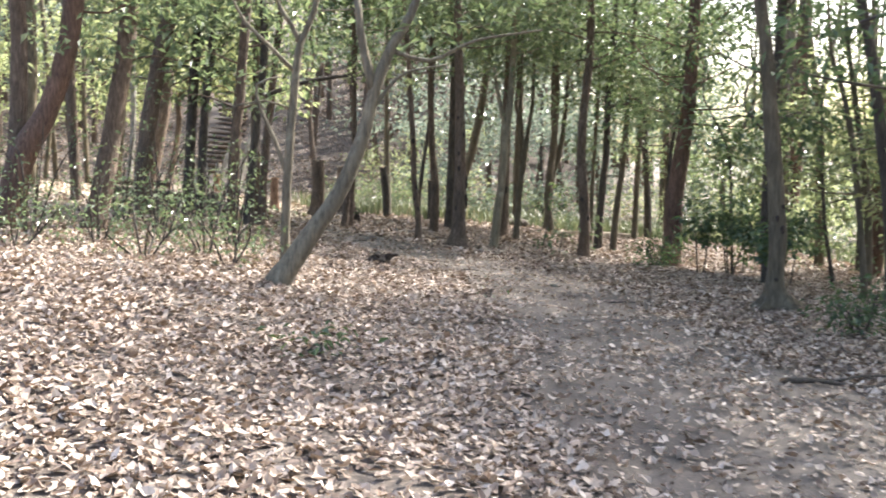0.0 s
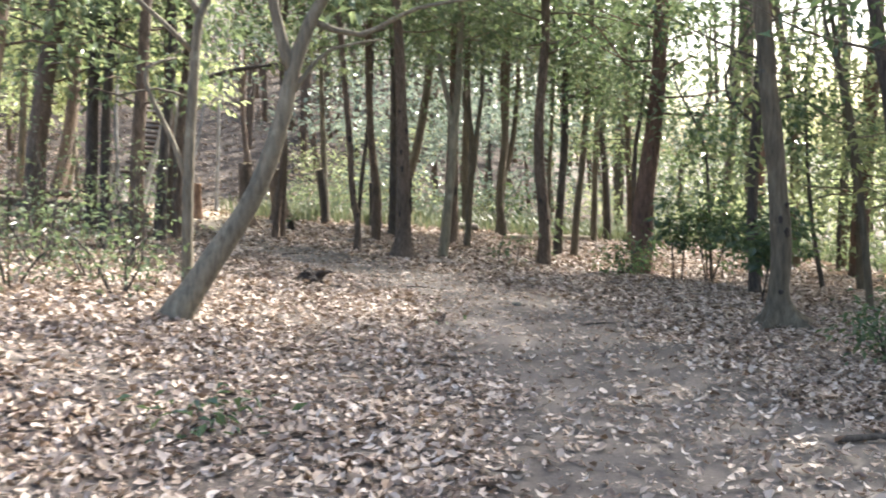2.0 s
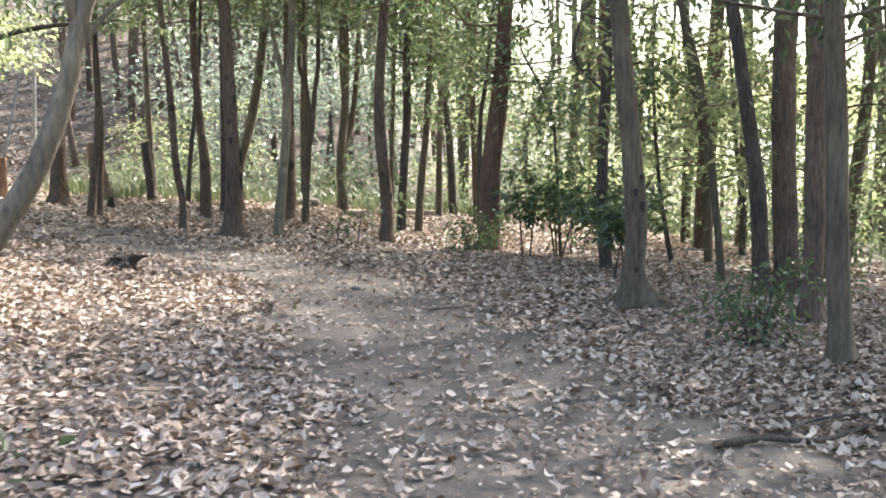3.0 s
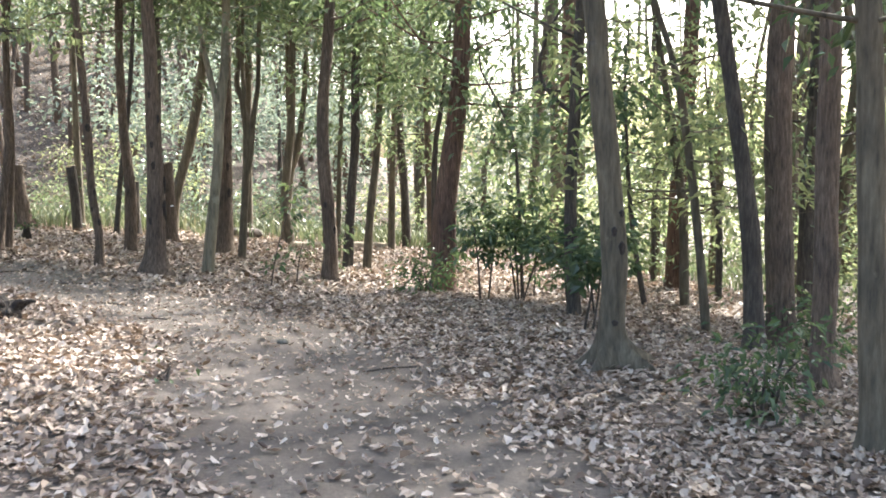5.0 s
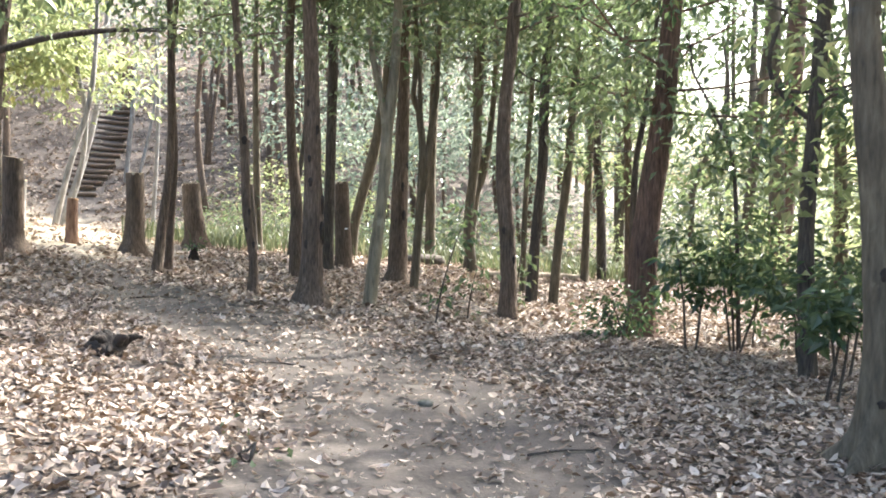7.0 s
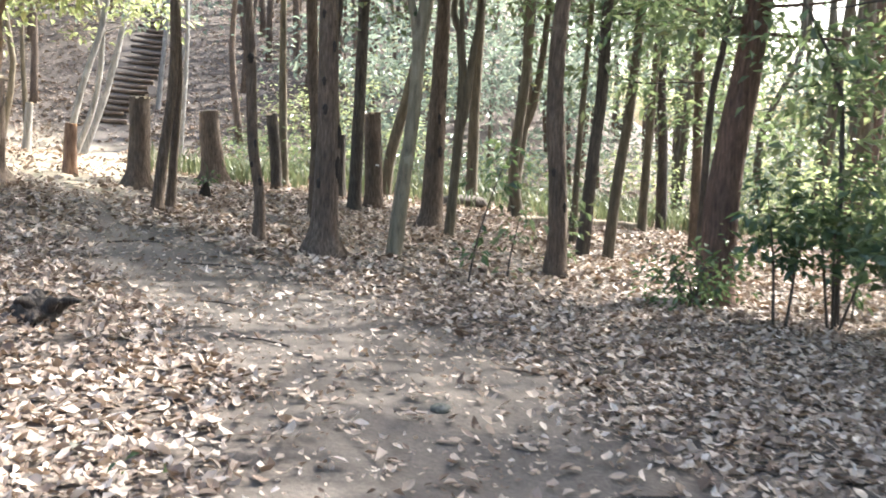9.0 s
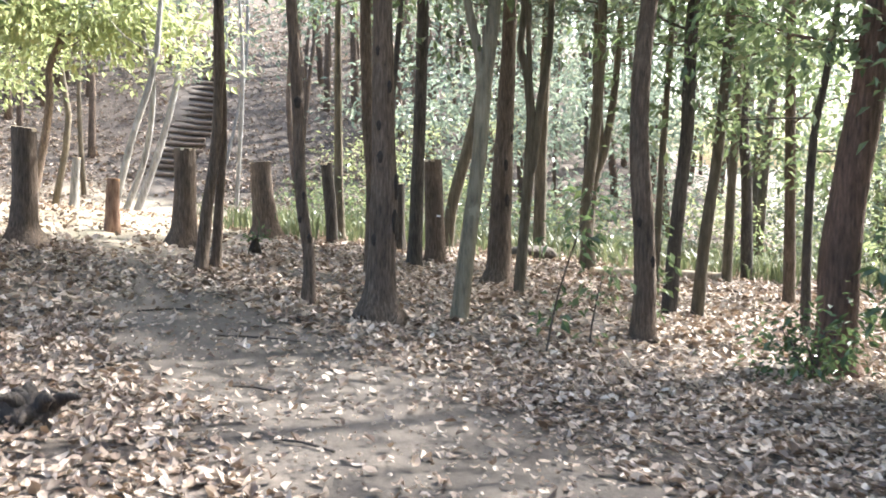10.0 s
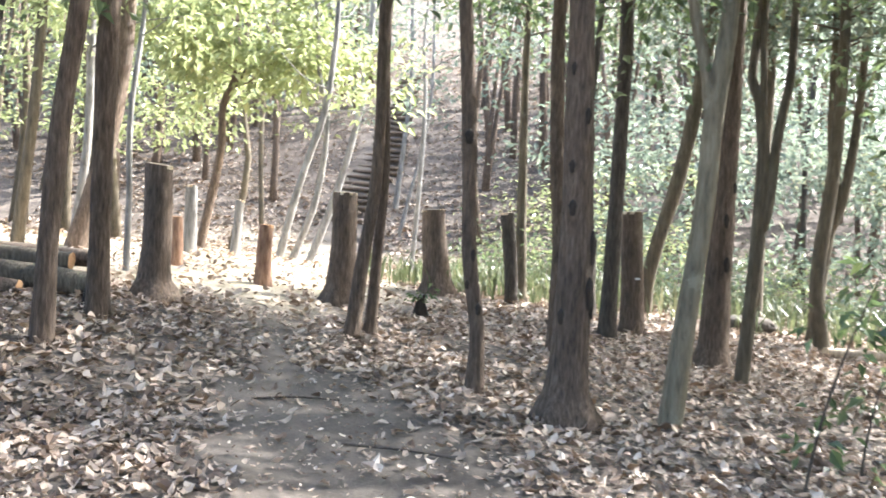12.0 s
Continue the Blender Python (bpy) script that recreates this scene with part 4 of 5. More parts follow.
stump((-0.34, 24.10), [(0, 0, 0, 0.225), (0.03, 0.01, 0.7, 0.157), (0.04, 0.01, 1.35, 0.15)], BARK_BROWN, CUT_PALE, 'tall sawn stump with brown bark by the path')
stump((0.43, 27.27), [(0, 0, 0, 0.237), (-0.07, -0.01, 0.72, 0.186), (-0.11, -0.01, 1.27, 0.17)], BARK_BROWN, CUT_PALE, 'sawn stump with a pale cut top')
stump((1.51, 27.63), [(0, 0, 0, 0.103), (-0.04, -0, 0.67, 0.103), (-0.11, -0.01, 1.38, 0.103)], BARK_DARK, CUT_PALE, 'narrow sawn stump beside a thin tree', flare=0.1)
stump((3.23, 25.59), [(0, 0, 0, 0.164), (-0.03, 0, 0.83, 0.142), (-0.06, 0, 1.58, 0.138)], BARK_BROWN, CUT_PALE, 'ridged sawn stump with a small white tag', flare=0.15)
stump((-1.65, 21.67), [(0, 0, 0, 0.231), (0.04, 0.02, 0.73, 0.144), (0.04, 0.02, 1.33, 0.136)], BARK_BROWN, CUT_PALE, 'tall stump with a slanting cut and spread foot', slant=0.15, flare=0.45)
stump((-1.34, 24.26), [(0, 0, 0, 0.106), (-0, -0, 0.41, 0.092), (0.02, 0.01, 0.74, 0.085)], BARK_ORANGE, CUT_ORANGE, 'short orange-brown stump in the sun', flare=0.15)
stump((-3.48, 27.20), [(0, 0, 0, 0.117), (0.02, 0.01, 0.43, 0.099), (0.02, 0.01, 1.06, 0.09)], BARK_ASH, CUT_PALE, 'thin pale sunlit stump', flare=0.1)
stump((-2.74, 24.90), [(0, 0, 0, 0.092), (0.01, 0, 0.25, 0.084), (-0, -0, 0.64, 0.077)], BARK_ORANGE, CUT_ORANGE, 'short sunlit stump behind a taller one', flare=0.1)
stump((-3.16, 28.40), [(0, 0, 0, 0.086), (0.03, 0.01, 0.42, 0.076), (0.07, 0.03, 0.93, 0.072)], BARK_ASH, CUT_PALE, 'thin weathered stump at the clearing edge', flare=0.1)

stump((2.67, 27.18), [(0, 0, 0, 0.11), (0, 0, 0.5, 0.09), (0, 0, 1.13, 0.085)], BARK_DARK, CUT_PALE, 'short dead trunk cut off among the trees', flare=0.1)

def fallen_log(a, b, radius, skin, cut, label, category="log", group="", taper=0.85):
    """A log lying between two points, with bark and two sawn ends."""
    COUNT[0] += 1
    a, b = np.array(a, float), np.array(b, float)
    ob = thing("log", tuple(a), label, category, group)
    d = b - a
    rows = spline([(*(d * f + np.array([0, 0.03 * math.sin(5 * f + 2 * COUNT[0]), 0.02 * math.sin(4 * f + COUNT[0])])), radius * (1 - (1 - taper) * f)) for f in (0, 0.33, 0.66, 1)], 0.12)
    v, f = tube(rows, 14, 0, 0.12, COUNT[0], caps=False)
    shaped("bark", v, f, skin, ob)
    for ring, out in ((v[:14], -1), (v[-14:], 1)):
        mid = ring.mean(0)
        inner = mid + (ring - mid) * 0.94 + unit(d) * 0.006 * out
        k = np.arange(14)
        shaped("sawn_end", np.vstack([ring, inner, mid[None] + unit(d)[None] * 0.008 * out]),
               [np.stack([k, (k + 1) % 14, (k + 1) % 14 + 14, k + 14], -1), np.stack([k + 14, (k + 1) % 14 + 14, np.full(14, 28)], -1)], cut, ob,
               "pale orange sawn end", smooth=False)
    return ob


def on(x, y, up=0.0):
    return (x, y, float(ground(x, y)) + up)


PILE = "logs stacked beside the path"
for (xa, ya, ua), (xb, yb, ub), rad, lab in (
        ((-4.6, 21.0, 0.1), (-1.95, 21.15, 0.1), 0.13, "mossy dark log at the bottom of the stack"),
        ((-4.8, 21.4, 0.1), (-2.15, 21.5, 0.1), 0.13, "bark-covered log lying at the back of the stack"),
        ((-4.5, 20.72, 0.07), (-2.55, 20.78, 0.07), 0.09, "thin brown log lying in front of the stack"),
        ((-4.7, 21.08, 0.31), (-2.3, 21.28, 0.3), 0.1, "weathered mossy log with an orange sawn end on the stack"),
        ((-4.4, 21.42, 0.31), (-2.2, 21.55, 0.3), 0.1, "log with a fresh pale sawn end on the stack"),
        ((-4.9, 21.25, 0.47), (-3.3, 21.4, 0.46), 0.08, "short brown log on top of the stack")):
    fallen_log(on(xa, ya, ua), on(xb, yb, ub), rad, MOSS_BARK if "mossy" in lab else BARK_BROWN, CUT_ORANGE, lab, "log", PILE)
fallen_log(on(5.75, 26.0, 0.07), on(8.2, 26.8, 0.06), 0.085, BARE_WOOD, CUT_PALE, "pale barkless log lying on the leaf litter")


def stick(points, rad, label, skin=BARK_DARK, name="fallen_branch"):
    COUNT[0] += 1
    base = points[0]
    ob = thing(name, base, label, "branch")
    rows = spline([(p[0] - base[0], p[1] - base[1], p[2] - base[2], rad * (1 - 0.6 * i / len(points))) for i, p in enumerate(points)], 0.1)
    v, f = tube(rows, 7, 0, 0.08, COUNT[0])
    shaped("wood", v, f, skin, ob)
    return ob


stick([on(3.8, 7.85, 0.03), on(4.2, 7.95, 0.04), on(4.6, 7.97, 0.03), on(5.3, 8.2, 0.03)], 0.024, "dark fallen branch lying on the leaves")
stick([on(4.35, 8.0, 0.05), on(4.7, 8.2, 0.08), on(5.2, 8.3, 0.04)], 0.012, "thin dark twig across a fallen branch")
for x, y, az, long in ((3.6, 12.6, 0.3, 0.5), (2.3, 14.8, 2.6, 0.4), (4.3, 15.0, 1.0, 0.6), (1.2, 17.8, 0.1, 0.7), (0.4, 18.6, 0.5, 0.6), (3.4, 16.4, 2.2, 0.5),
                       (2.9, 17.4, 0.2, 0.45), (1.9, 16.1, 2.9, 0.35), (5.3, 14.2, 0.6, 0.7), (4.8, 16.6, 0.2, 0.5)):
    c, s = math.cos(az) * long, math.sin(az) * long
    stick([on(x, y, 0.012), on(x + c * 0.5, y + s * 0.5 + 0.03, 0.02), on(x + c, y + s, 0.012)], 0.009, "thin dry twig lying on the path", name="twig")


def rock(at, size, label, mat=STONE, name="stone", category="stone"):
    COUNT[0] += 1
    r = np.random.default_rng(COUNT[0])
    bm = bmesh.new()
    bmesh.ops.create_icosphere(bm, subdivisions=3, radius=1)
    for v in bm.verts:
        k = 1 + 0.28 * noise.noise(v.co * 1.6 + Vector((COUNT[0], 0, 0))) + 0.12 * noise.noise(v.co * 4)
        v.co = Vector((v.co.x * size[0] * k, v.co.y * size[1] * k, v.co.z * size[2] * k))
    me = bpy.data.meshes.new(name)
    bm.to_mesh(me)
    bm.free()
    me.materials.append(mat)
    for p in me.polygons:
        p.use_smooth = True
    ob = new(name, me)
    ob.location = on(*at, size[2] * 0.45)
    return tagged(ob, label, category)


rock((3.13, 13.75), (0.05, 0.045, 0.03), "small dark stone set in the bare path")
rock((1.5, 12.75), (0.05, 0.04, 0.03), "small mossy green stone among fallen leaves")
rock((5.0, 27.9), (0.5, 0.3, 0.16), "dark heap of rotted wood and earth", BARK_DARK, "earth_heap", "heap")


def stub(at, nodes, label, leaves=0, prongs=0):
    """A short rotten stump, ragged at the top, with torn roots standing out of it."""
    COUNT[0] += 1
    ob = thing("rotten_stump", on(*at), label, "tree stump")
    rows = spline([(nodes[0][0], nodes[0][1], -0.1, nodes[0][3])] + [list(n) for n in nodes], 0.03)
    v, f = tube(rows, 12, 0.5, 0.3, COUNT[0])
    r = np.random.default_rng(COUNT[0])
    v[-14:-2, 2] += r.normal(0, 0.035, 12)
    v[-26:-14, 2] += r.normal(0, 0.02, 12)
    shaped("wood", v, f, ROTTEN, ob)
    for k in range(prongs):
        az, reach, rise = k * 6.283 / prongs + r.uniform(-0.3, 0.3), r.uniform(0.14, 0.26), r.uniform(0.03, 0.17)
        c, w = math.cos(az) * reach, math.sin(az) * reach
        v, f = tube(spline([(c * 0.15, w * 0.15, 0.02, 0.045), (c * 0.6, w * 0.6, 0.03 + rise * 0.7, 0.032), (c, w, rise, 0.01)], 0.04), 7, 0, 0.2, COUNT[0] + k)
        shaped("root", v, f, ROTTEN, ob)
    if leaves:
        v, f = spray(r, r.normal(0, 1, (leaves, 3)) * np.array([0.1, 0.1, 0.03]) + np.array([0, 0, nodes[-1][2]]), 0.07, 14, 0.07)
        shaped("sprouts", v, f, LEAF_DARK, ob, "dark green sprouting leaves", smooth=False)["kind"] = "stuff"
    return ob


stub((0.78, 15.0), [(0, 0, 0, 0.13), (0.02, 0, 0.03, 0.11), (0.04, 0, 0.06, 0.09), (0.07, 0.0, 0.09, 0.05)], "low dark rotten stump in the leaf litter", prongs=9)
stub((0.6, 24.4), [(0, 0, 0, 0.07), (0, 0, 0.12, 0.065), (0.01, 0, 0.24, 0.05)], "small dark stub with green sprouts", 4)
stub((-1.75, 20.6), [(0, 0, 0, 0.05), (0, 0, 0.12, 0.045), (0.01, 0, 0.2, 0.035)], "short dark stub beside a tall stump")

# ---- shrubs and saplings ----


def shrub(at, high, wide, stems, sprays, per, foliage, size, label, low=0.3, name="shrub", group="", tuft=0.0):
    """A bush: thin stems that fork from the ground, and leaves in sprays towards their ends."""
    COUNT[0] += 1
    r = np.random.default_rng(COUNT[0] * 7)
    ob = thing(name, on(*at), label, "shrub", group)
    centres = []
    for i in range(stems):
        az = i * 6.283 / stems + r.uniform(-0.4, 0.4)
        tip = np.array([math.cos(az) * wide * r.uniform(0.3, 0.9), math.sin(az) * wide * r.uniform(0.3, 0.9), high * r.uniform(0.75, 1.05)])
        root = np.array([math.cos(az) * 0.05, math.sin(az) * 0.05, -0.05])
        mid = root * 0.5 + tip * 0.5 + r.normal(0, 0.08, 3) + np.array([0, 0, 0.12 * high])
        rows = spline([(*root, 0.016), (*(root * 0.7 + mid * 0.3), 0.014), (*mid, 0.011), (*tip, 0.004)], 0.1)
        v, f = tube(rows, 6, 0, 0.05, i)
        shaped("stem", v, f, BARK_DARK, ob)
        pick = rows[rows[:, 2] > low]
        if not len(pick):
            pick = rows[-2:]
        take = r.integers(0, len(pick), sprays)
        centres.append(pick[take, :3] + r.normal(0, 1, (sprays, 3)) * np.array([wide * 0.33, wide * 0.33, 0.12]))
    v, f = spray(r, np.vstack(centres), tuft or 0.12 + size * 0.3, per, size, 0.6, 0.4)
    v[:, 2] = np.maximum(v[:, 2], 0.02)
    shaped("foliage", v, f, FOLIAGE[foliage], ob, smooth=False)
    return ob


DARK = "dark glossy evergreen shrub on bare stems"
for at, high, wide, stems in (((6.5, 17.1), 1.2, 0.45, 2), ((7.1, 17.3), 1.5, 0.8, 3), ((7.5, 16.5), 1.35, 0.7, 3), ((7.35, 15.5), 1.25, 0.5, 2), ((6.55, 14.3), 0.9, 0.35, 2)):
    shrub(at, high, wide, stems, 17, 9, "dark", 0.135, DARK, 0.62, group="dark shrubs by the path", tuft=0.06)
for at in ((5.95, 10.6), (5.9, 17.8), (8.6, 13.2)):
    shrub(at, 0.42, 0.4, 6, 7, 12, "dark", 0.085, "low dark green plant among fallen leaves", 0.08, "low_plant", "low plants on the forest floor")
for at, high, wide in (((-1.6, 13.2), 0.75, 0.6), ((-2.3, 14.0), 0.9, 0.7), ((-3.0, 13.4), 0.7, 0.7), ((-1.4, 14.6), 1.0, 0.6), ((-2.6, 15.6), 1.3, 0.8), ((-3.9, 13.6), 1.1, 0.6),
                       ((-4.4, 13.0), 0.9, 0.7), ((-1.9, 16.2), 1.3, 0.7), ((-3.4, 17.0), 1.4, 0.8), ((-1.2, 12.3), 0.5, 0.5), ((-2.2, 12.2), 0.45, 0.6), ((-3.6, 12.0), 0.4, 0.6)):
    shrub(at, high * 1.3, wide * 1.3, 5, 6, 8, "mid", 0.075, "small-leaved green shrub growing through leaf litter", 0.12, group="small-leaved shrubs under the trees")
shrub((-0.1, 7.75), 0.09, 0.09, 4, 4, 5, "dark", 0.085, "small dark green seedling in the leaf litter", 0.03, "seedling")
shrub((1.95, 12.1), 0.07, 0.06, 3, 2, 3, "dark", 0.07, "small green seedling at the path edge", 0.03, "seedling")


def sapling(at, tip, leaves, label, foliage="dark"):
    COUNT[0] += 1
    r = np.random.default_rng(COUNT[0])
    ob = thing("sapling", on(*at), label, "sapling", "young saplings")
    rows = spline([(0, 0, -0.05, 0.011), (tip[0] * 0.2, tip[1] * 0.2, tip[2] * 0.3, 0.009), (tip[0] * 0.55, tip[1] * 0.55, tip[2] * 0.65, 0.007), (*tip, 0.003)], 0.08)
    v, f = tube(rows, 6, 0, 0.05, COUNT[0])
    shaped("stem", v, f, BARK_DARK, ob)
    k = rows[r.integers(len(rows) // 2, len(rows), leaves), :3]
    low = rows[r.integers(len(rows) // 6, len(rows) // 3, max(leaves // 3, 2)), :3]
    v, f = spray(r, np.vstack([k, low]), 0.11, 7, 0.11, 0.6, 0.5)
    shaped("foliage", v, f, FOLIAGE[foliage], ob, smooth=False)


sapling((3.85, 18.2), (0.38, -0.05, 1.35), 10, "thin dark sapling with a few drooping leaves")
sapling((4.35, 18.9), (0.15, 0.1, 0.7), 8, "short leafy sapling in the leaf litter", "mid")
sapling((5.3, 20.4), (0.1, 0.0, 1.0), 8, "thin sapling with narrow leaves", "mid")
sapling((7.6, 17.9), (0.2, 0.1, 1.9), 14, "dark-leaved sapling beside a stout trunk")
tag = shaped("tag", [(-0.03, -0.004, -0.012), (0.03, -0.004, -0.012), (0.03, -0.004, 0.012), (-0.03, -0.004, 0.012), (-0.03, 0.004, -0.012), (0.03, 0.004, -0.012), (0.03, 0.004, 0.012), (-0.03, 0.004, 0.012)],
             np.array([(0, 1, 2, 3), (5, 4, 7, 6), (1, 5, 6, 2), (4, 0, 3, 7), (3, 2, 6, 7), (4, 5, 1, 0)]), TAG_WHITE, smooth=False)
tag.parent = bpy.data.objects["tree_stump.003"]
tag.location = (0.03, -0.155, 0.72)


# ---- stairs up the hill ----


def hill_stairs(line, count):
    """Log-edged earth steps along x, y, width rows: each a tread of trodden soil behind a round log, none quite level."""
    r = np.random.default_rng(3)
    ob = thing("stairs", on(*line[0][:2]), "long flight of earth steps edged with logs climbing the hill", "stairs")
    base = Vector(on(*line[0][:2]))
    ys = np.linspace(line[0][1], line[-1][1], count)
    deep = float(ys[1] - ys[0])
    for i, y in enumerate(ys):
        x = float(np.interp(y, [p[1] for p in line], [p[0] for p in line]) + r.normal(0, 0.04))
        wide = float(np.interp(y, [p[1] for p in line], [p[2] for p in line]))
        y = float(y)
        z = float(ground(x, y))
        bm = bmesh.new()
        bmesh.ops.create_cube(bm, size=1)
        for v in bm.verts:
            v.co = Vector((v.co.x * wide * 0.96, v.co.y * deep, v.co.z * 0.3))
        bmesh.ops.bevel(bm, geom=bm.edges[:], offset=0.03, segments=2, affect="EDGES")
        me = bpy.data.meshes.new("tread")
        bm.to_mesh(me)
        bm.free()
        me.materials.append(SOIL)
        tread = new("tread", me)
        tread.parent = ob
        tread.location = Vector((x, y + deep / 2, z - 0.04)) - base
        long = wide * r.uniform(0.85, 1.12)
        v, fc = tube(spline([(-long / 2, 0, 0, 0.07), (-long / 6, 0.02, 0.015, 0.08), (long / 6, -0.01, -0.01, 0.08), (long / 2, 0, 0, 0.065)], 0.2), 8, 0, 0.07, i)
        riser = shaped("log_edge", v, fc, BARK_BROWN, ob, "dark round log edging")
        riser.location = Vector((x + r.normal(0, 0.05), y - 0.02, z + 0.07 + r.normal(0, 0.015))) - base
        riser.rotation_euler = (0, r.normal(0, 0.03), r.normal(0, 0.05))
    return ob


hill_stairs([(-5.2, 44.3, 1.4), (-5.0, 47.2, 1.7), (-4.8, 49.0, 1.6), (-4.95, 52.5, 1.15), (-5.25, 57.5, 0.95)], 28)


# ---- undergrowth and far wood ----


def undergrowth(name, x0, x1, y0, y1, tufts, high, mat, label, per=9, bend=0.5, avoid=True):
    """Upright leafy grass: curved blades in tufts."""
    r = np.random.default_rng(int(abs(x0 * 7 + y0 * 3 + tufts)))
    x, y = r.uniform(x0, x1, tufts), r.uniform(y0, y1, tufts)
    thick = np.sin(0.8 * x + 0.5) * np.sin(0.7 * y + 1.2) + r.uniform(-0.6, 0.9, tufts)
    keep = thick > -0.25
    if avoid:
        keep &= trodden(x, y) < 0.2
        keep &= ~((x < -0.9) & (y < 40))
    x, y = x[keep], y[keep]
    n = len(x) * per
    x, y = np.repeat(x, per) + r.normal(0, 0.16, n), np.repeat(y, per) + r.normal(0, 0.16, n)
    h = high * r.uniform(0.4, 1.15, n)
    az = r.uniform(0, 6.283, n)
    out = np.stack([np.cos(az), np.sin(az), np.zeros(n)], -1)
    p = np.stack([x, y, ground(x, y) - 0.02], -1)
    side = np.stack([-np.sin(az), np.cos(az), np.zeros(n)], -1) * (0.012 + 0.012 * r.random(n))[:, None]
    up = np.array([[0, 0, 1.0]]) * h[:, None]
    b = (bend * h * r.uniform(0.3, 1.2, n))[:, None]
    m = p + up * 0.6 + out * b * 0.3
    t = p + up * r.uniform(0.75, 1.0, n)[:, None] + out * b
    v = np.stack([p - side * 0.5, p + side * 0.5, m - side, m + side, t], 1).reshape(-1, 3)
    k = np.arange(n)[:, None] * 5
    ob = shaped(name, v, [k + np.array([[0, 1, 3, 2]]), k + np.array([[2, 3, 4]])], mat, smooth=False)
    return tagged(ob, label, "undergrowth", kind="stuff")


undergrowth("undergrowth", -1, 17, 27.2, 40, 1100, 0.55, GRASS, "light green bamboo grass behind the trees")
undergrowth("undergrowth", 13, 26, 14, 27.2, 800, 0.45, GRASS, "yellow-green grass on the falling slope")


def far_trunks(name, count, x0, x1, y0, y1, label, skin, clear=None):
    """Slender trunks on the hill, too many and too far to tell apart."""
    r = np.random.default_rng(count)
    for i in range(count):
        x, y = r.uniform(x0, x1), r.uniform(y0, y1)
        if trodden(np.array(x), np.array(y)) > 0.1 or (clear and clear(x, y)):
            continue
        h, lean = r.uniform(7, 13), r.normal(0, 0.06, 2)
        rad = r.uniform(0.05, 0.14)
        mid = r.normal(0, 0.18, 2)
        rows = spline([(0, 0, -0.3, rad * 1.3), (lean[0] * h * 0.3 + mid[0], lean[1] * h * 0.3 + mid[1], h * 0.35, rad),
                       (lean[0] * h * 0.7 - mid[0], lean[1] * h * 0.7, h * 0.7, rad * 0.75), (lean[0] * h, lean[1] * h, h, rad * 0.4)], 0.9)
        v, f = tube(rows, 7, 0, 0.04, i)
        ob = shaped(name, v, f, skin)
        ob.location = on(x, y)
        tagged(ob, label, "tree", label)


def far_leaves(name, clumps, x0, x1, y0, y1, z0, z1, spread, per, size, foliage, label, clear=None):
    """Leaf masses of the wood behind, in ragged clumps with gaps."""
    r = np.random.default_rng(clumps + int(abs(x0)))
    x, y, h = r.uniform(x0, x1, clumps), r.uniform(y0, y1, clumps), r.uniform(z0, z1, clumps)
    gap = np.sin(0.55 * x + 0.4 * h + 0.3 * y) + np.sin(0.8 * h - 0.35 * x + 1) + r.normal(0, 0.7, clumps)
    keep = gap > -0.6
    if clear:
        keep &= ~clear(x, y)
    c = np.stack([x, y, ground(x, y) + h], -1)[keep]
    v, f = spray(r, c, spread, per, size, 0.6)
    return tagged(shaped(name, v, f, FOLIAGE[foliage], smooth=False), label, "foliage", kind="stuff")


def stair_way(x, y):
    return (x > -6.4) & (x < -2.0) & (y < 60)


far_trunks("hill_tree", 230, -26, 16, 43, 60, "slender brown tree trunk standing on the wooded hill", BARK_BROWN, stair_way)
far_trunks("clearing_tree", 40, -24, -6, 24, 43, "slender grey tree trunk beside the sunlit clearing", BARK_GREY)
far_trunks("slope_tree", 60, 11, 30, 16, 40, "thin grey tree trunk on the falling slope", BARK_GREY)
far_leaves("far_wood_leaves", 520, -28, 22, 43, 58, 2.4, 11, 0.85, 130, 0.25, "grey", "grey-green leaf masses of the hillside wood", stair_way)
far_leaves("far_wood_leaves", 420, -34, 20, 52, 66, 1.0, 12, 1.1, 90, 0.3, "dark", "dark evergreen leaf masses on the hill", stair_way)
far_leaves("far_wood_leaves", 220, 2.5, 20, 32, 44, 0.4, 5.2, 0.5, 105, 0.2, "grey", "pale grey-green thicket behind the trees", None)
far_leaves("far_wood_leaves", 60, 1, 17, 30, 42, 0.4, 3.2, 0.4, 120, 0.12, "yellow", "yellowing leaves in the thicket behind the trees", None)
far_leaves("far_wood_leaves", 170, -0.5, 16, 28.5, 40, 0.1, 1.2, 0.4, 80, 0.09, "mid", "low green bushes behind the trees", None)
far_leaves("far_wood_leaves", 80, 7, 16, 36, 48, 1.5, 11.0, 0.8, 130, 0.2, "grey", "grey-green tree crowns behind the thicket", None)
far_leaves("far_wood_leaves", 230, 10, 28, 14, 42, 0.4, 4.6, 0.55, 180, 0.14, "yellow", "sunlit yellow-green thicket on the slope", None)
# Shade low in the thicket, given by the darker leaf colour.
far_leaves("far_wood_leaves", 110, 8.8, 14.5, 13.5, 24, 0.15, 1.5, 0.35, 60, 0.12, "mid", "low slope thicket leaves coloured darker for shade", None)
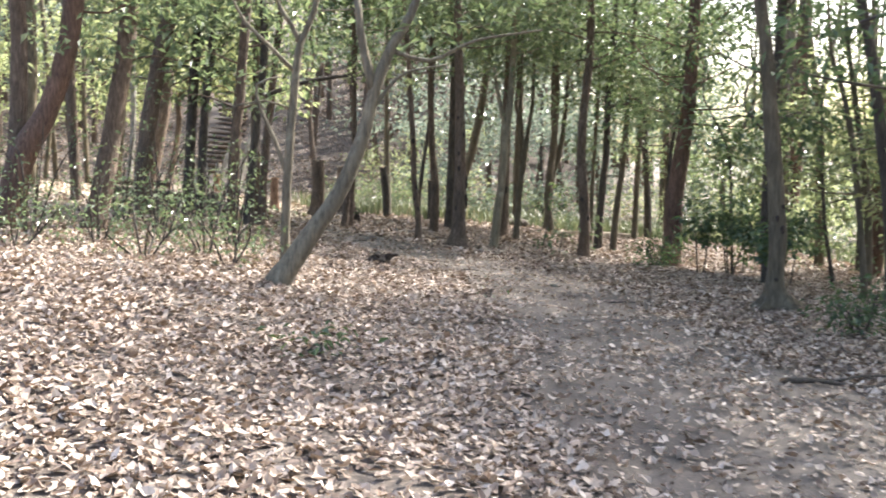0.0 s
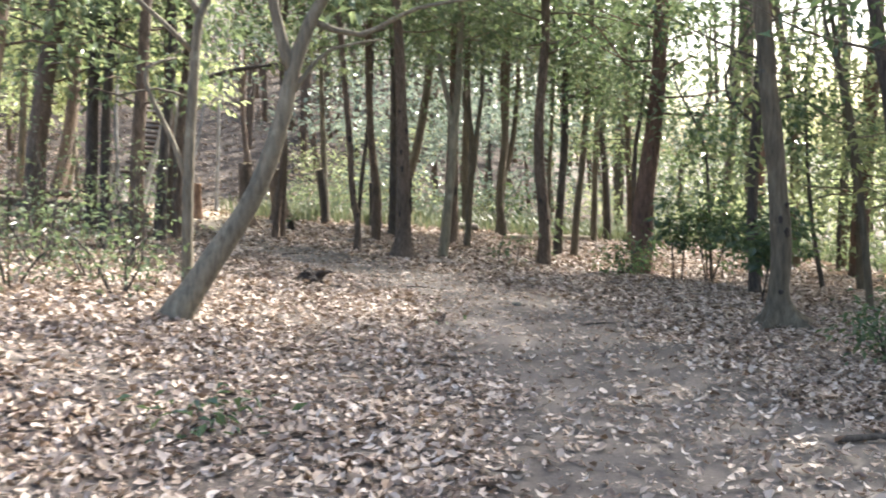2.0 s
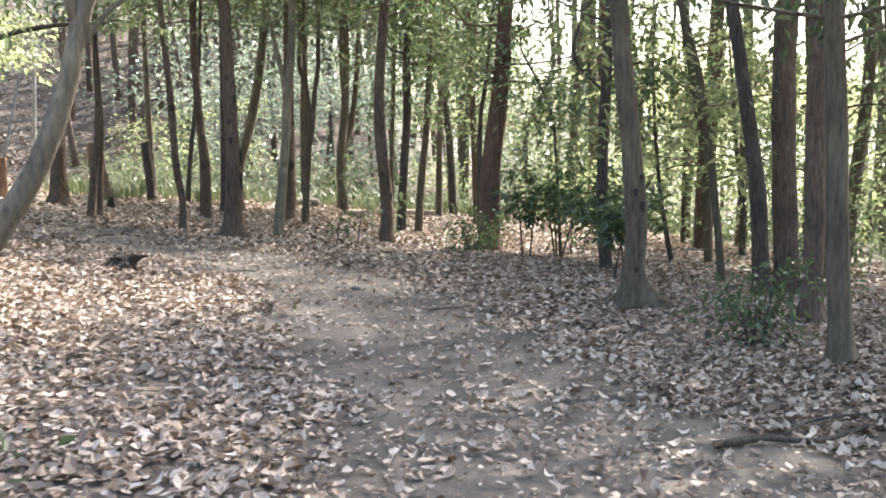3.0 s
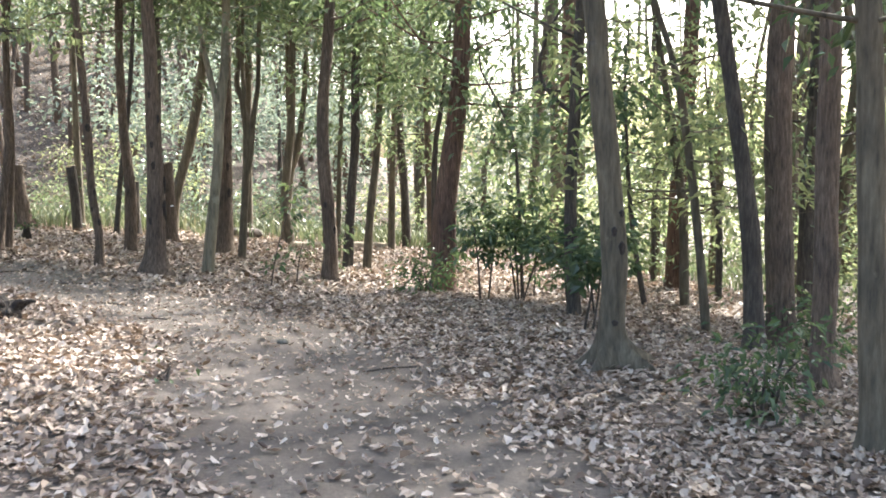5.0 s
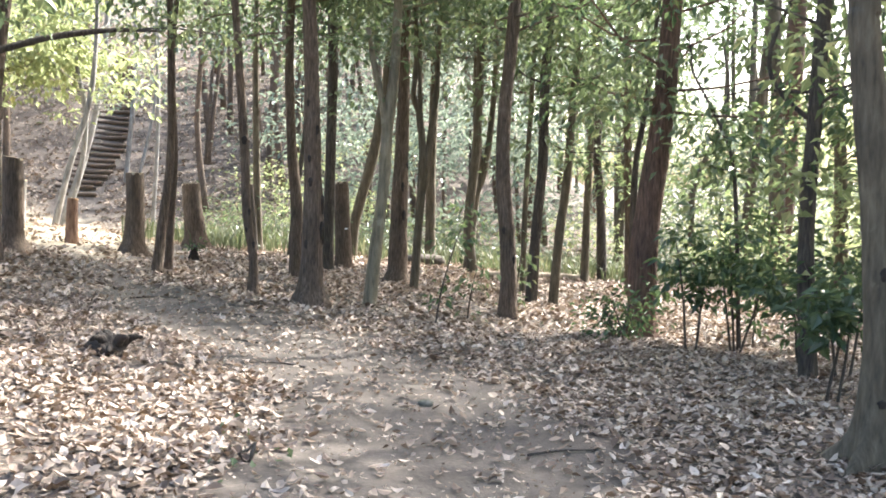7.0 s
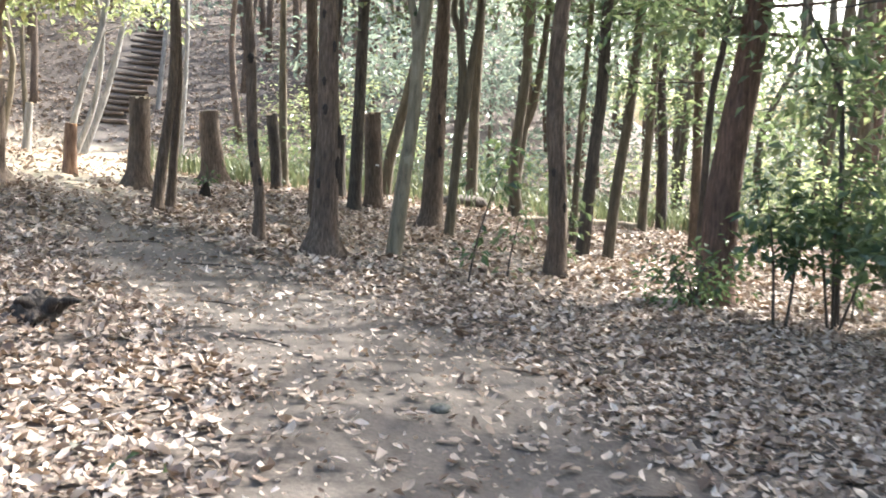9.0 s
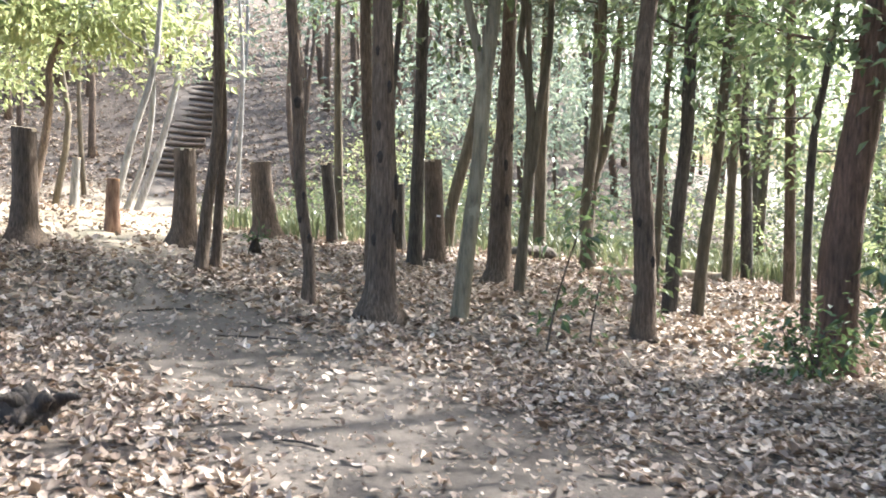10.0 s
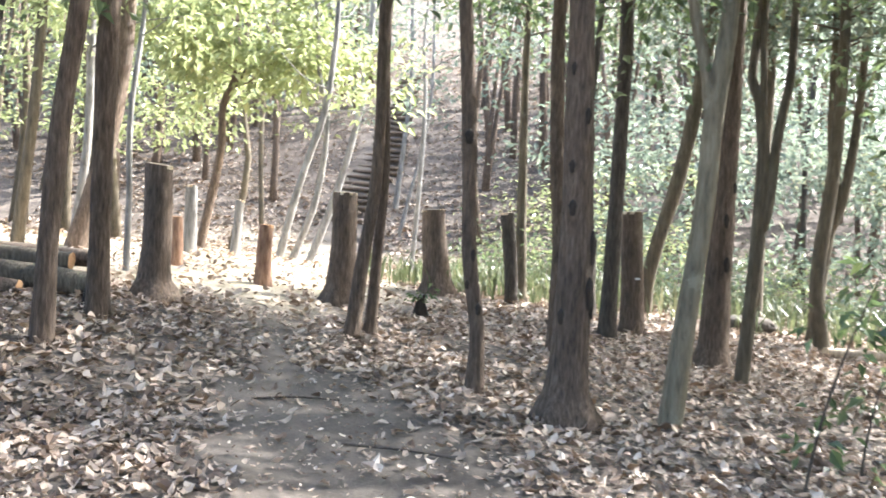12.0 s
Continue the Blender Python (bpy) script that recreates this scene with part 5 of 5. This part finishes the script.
far_leaves("far_wood_leaves", 120, 12, 30, 20, 44, 1.0, 4.0, 0.7, 140, 0.16, "mid", "green leaf masses on the slope", None)
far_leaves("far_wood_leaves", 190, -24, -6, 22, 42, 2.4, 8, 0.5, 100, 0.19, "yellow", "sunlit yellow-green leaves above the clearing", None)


# ---- single fallen leaves along the walk ----


def leaf_mesh(seed):
    """One dry leaf: a curled blade with a midrib and a short stalk."""
    r = np.random.default_rng(seed)
    bend, cup = r.normal(0.1, 0.12), r.normal(0.15, 0.2)
    n = 6
    v, f = [], []
    for i in range(n + 1):
        a = i / n
        w = 0.23 * math.sin(math.pi * a ** 0.8) + 0.006
        lift = bend * (2 * a - 1) ** 2
        for s in (-1, 0, 1):
            v.append((a - 0.5, s * w, lift + abs(s) * cup * w))
    for i in range(n):
        for s in (0, 1):
            k = i * 3 + s
            f.append((k, k + 1, k + 4, k + 3))
    me = bpy.data.meshes.new("leaf")
    me.from_pydata(v, [], f)
    me.materials.append(LEAF_SINGLE)
    return me


LEAF_SINGLE, _n, _l, _b = material("single_dry_leaf", 0.6)
_i = _n.new("ShaderNodeObjectInfo")
_tone = ramp(_n, _l, _i.outputs["Random"], [(0.0, (0.2, 0.13, 0.085)), (0.4, (0.32, 0.235, 0.172)), (0.8, (0.44, 0.36, 0.28)), (1.0, (0.52, 0.44, 0.36))])
_vein = ramp(_n, _l, noise_tex(_n, _l, 6, 4), [(0.3, (0.8, 0.78, 0.75)), (0.7, (1.1, 1.1, 1.1))])
_l.new(mixed(_n, _l, "MULTIPLY", 1.0, _tone, _vein), _b.inputs["Base Color"])
LEAVES = [leaf_mesh(k) for k in range(8)]
_r = np.random.default_rng(21)
for k in range(280):
    y = float(_r.uniform(4.0, 17.5))
    x = float(_r.normal(2.6, 1.6))
    long = float(_r.uniform(0.05, 0.1))
    one = new("leaf", LEAVES[k % 8])
    one.parent = floor_sheet
    one.location = on(x, y, 0.022)
    one.rotation_euler = (float(_r.normal(0, 0.2)), float(_r.normal(0.08, 0.2)), float(_r.uniform(0, 6.28)))
    one.scale = (long, long, long)
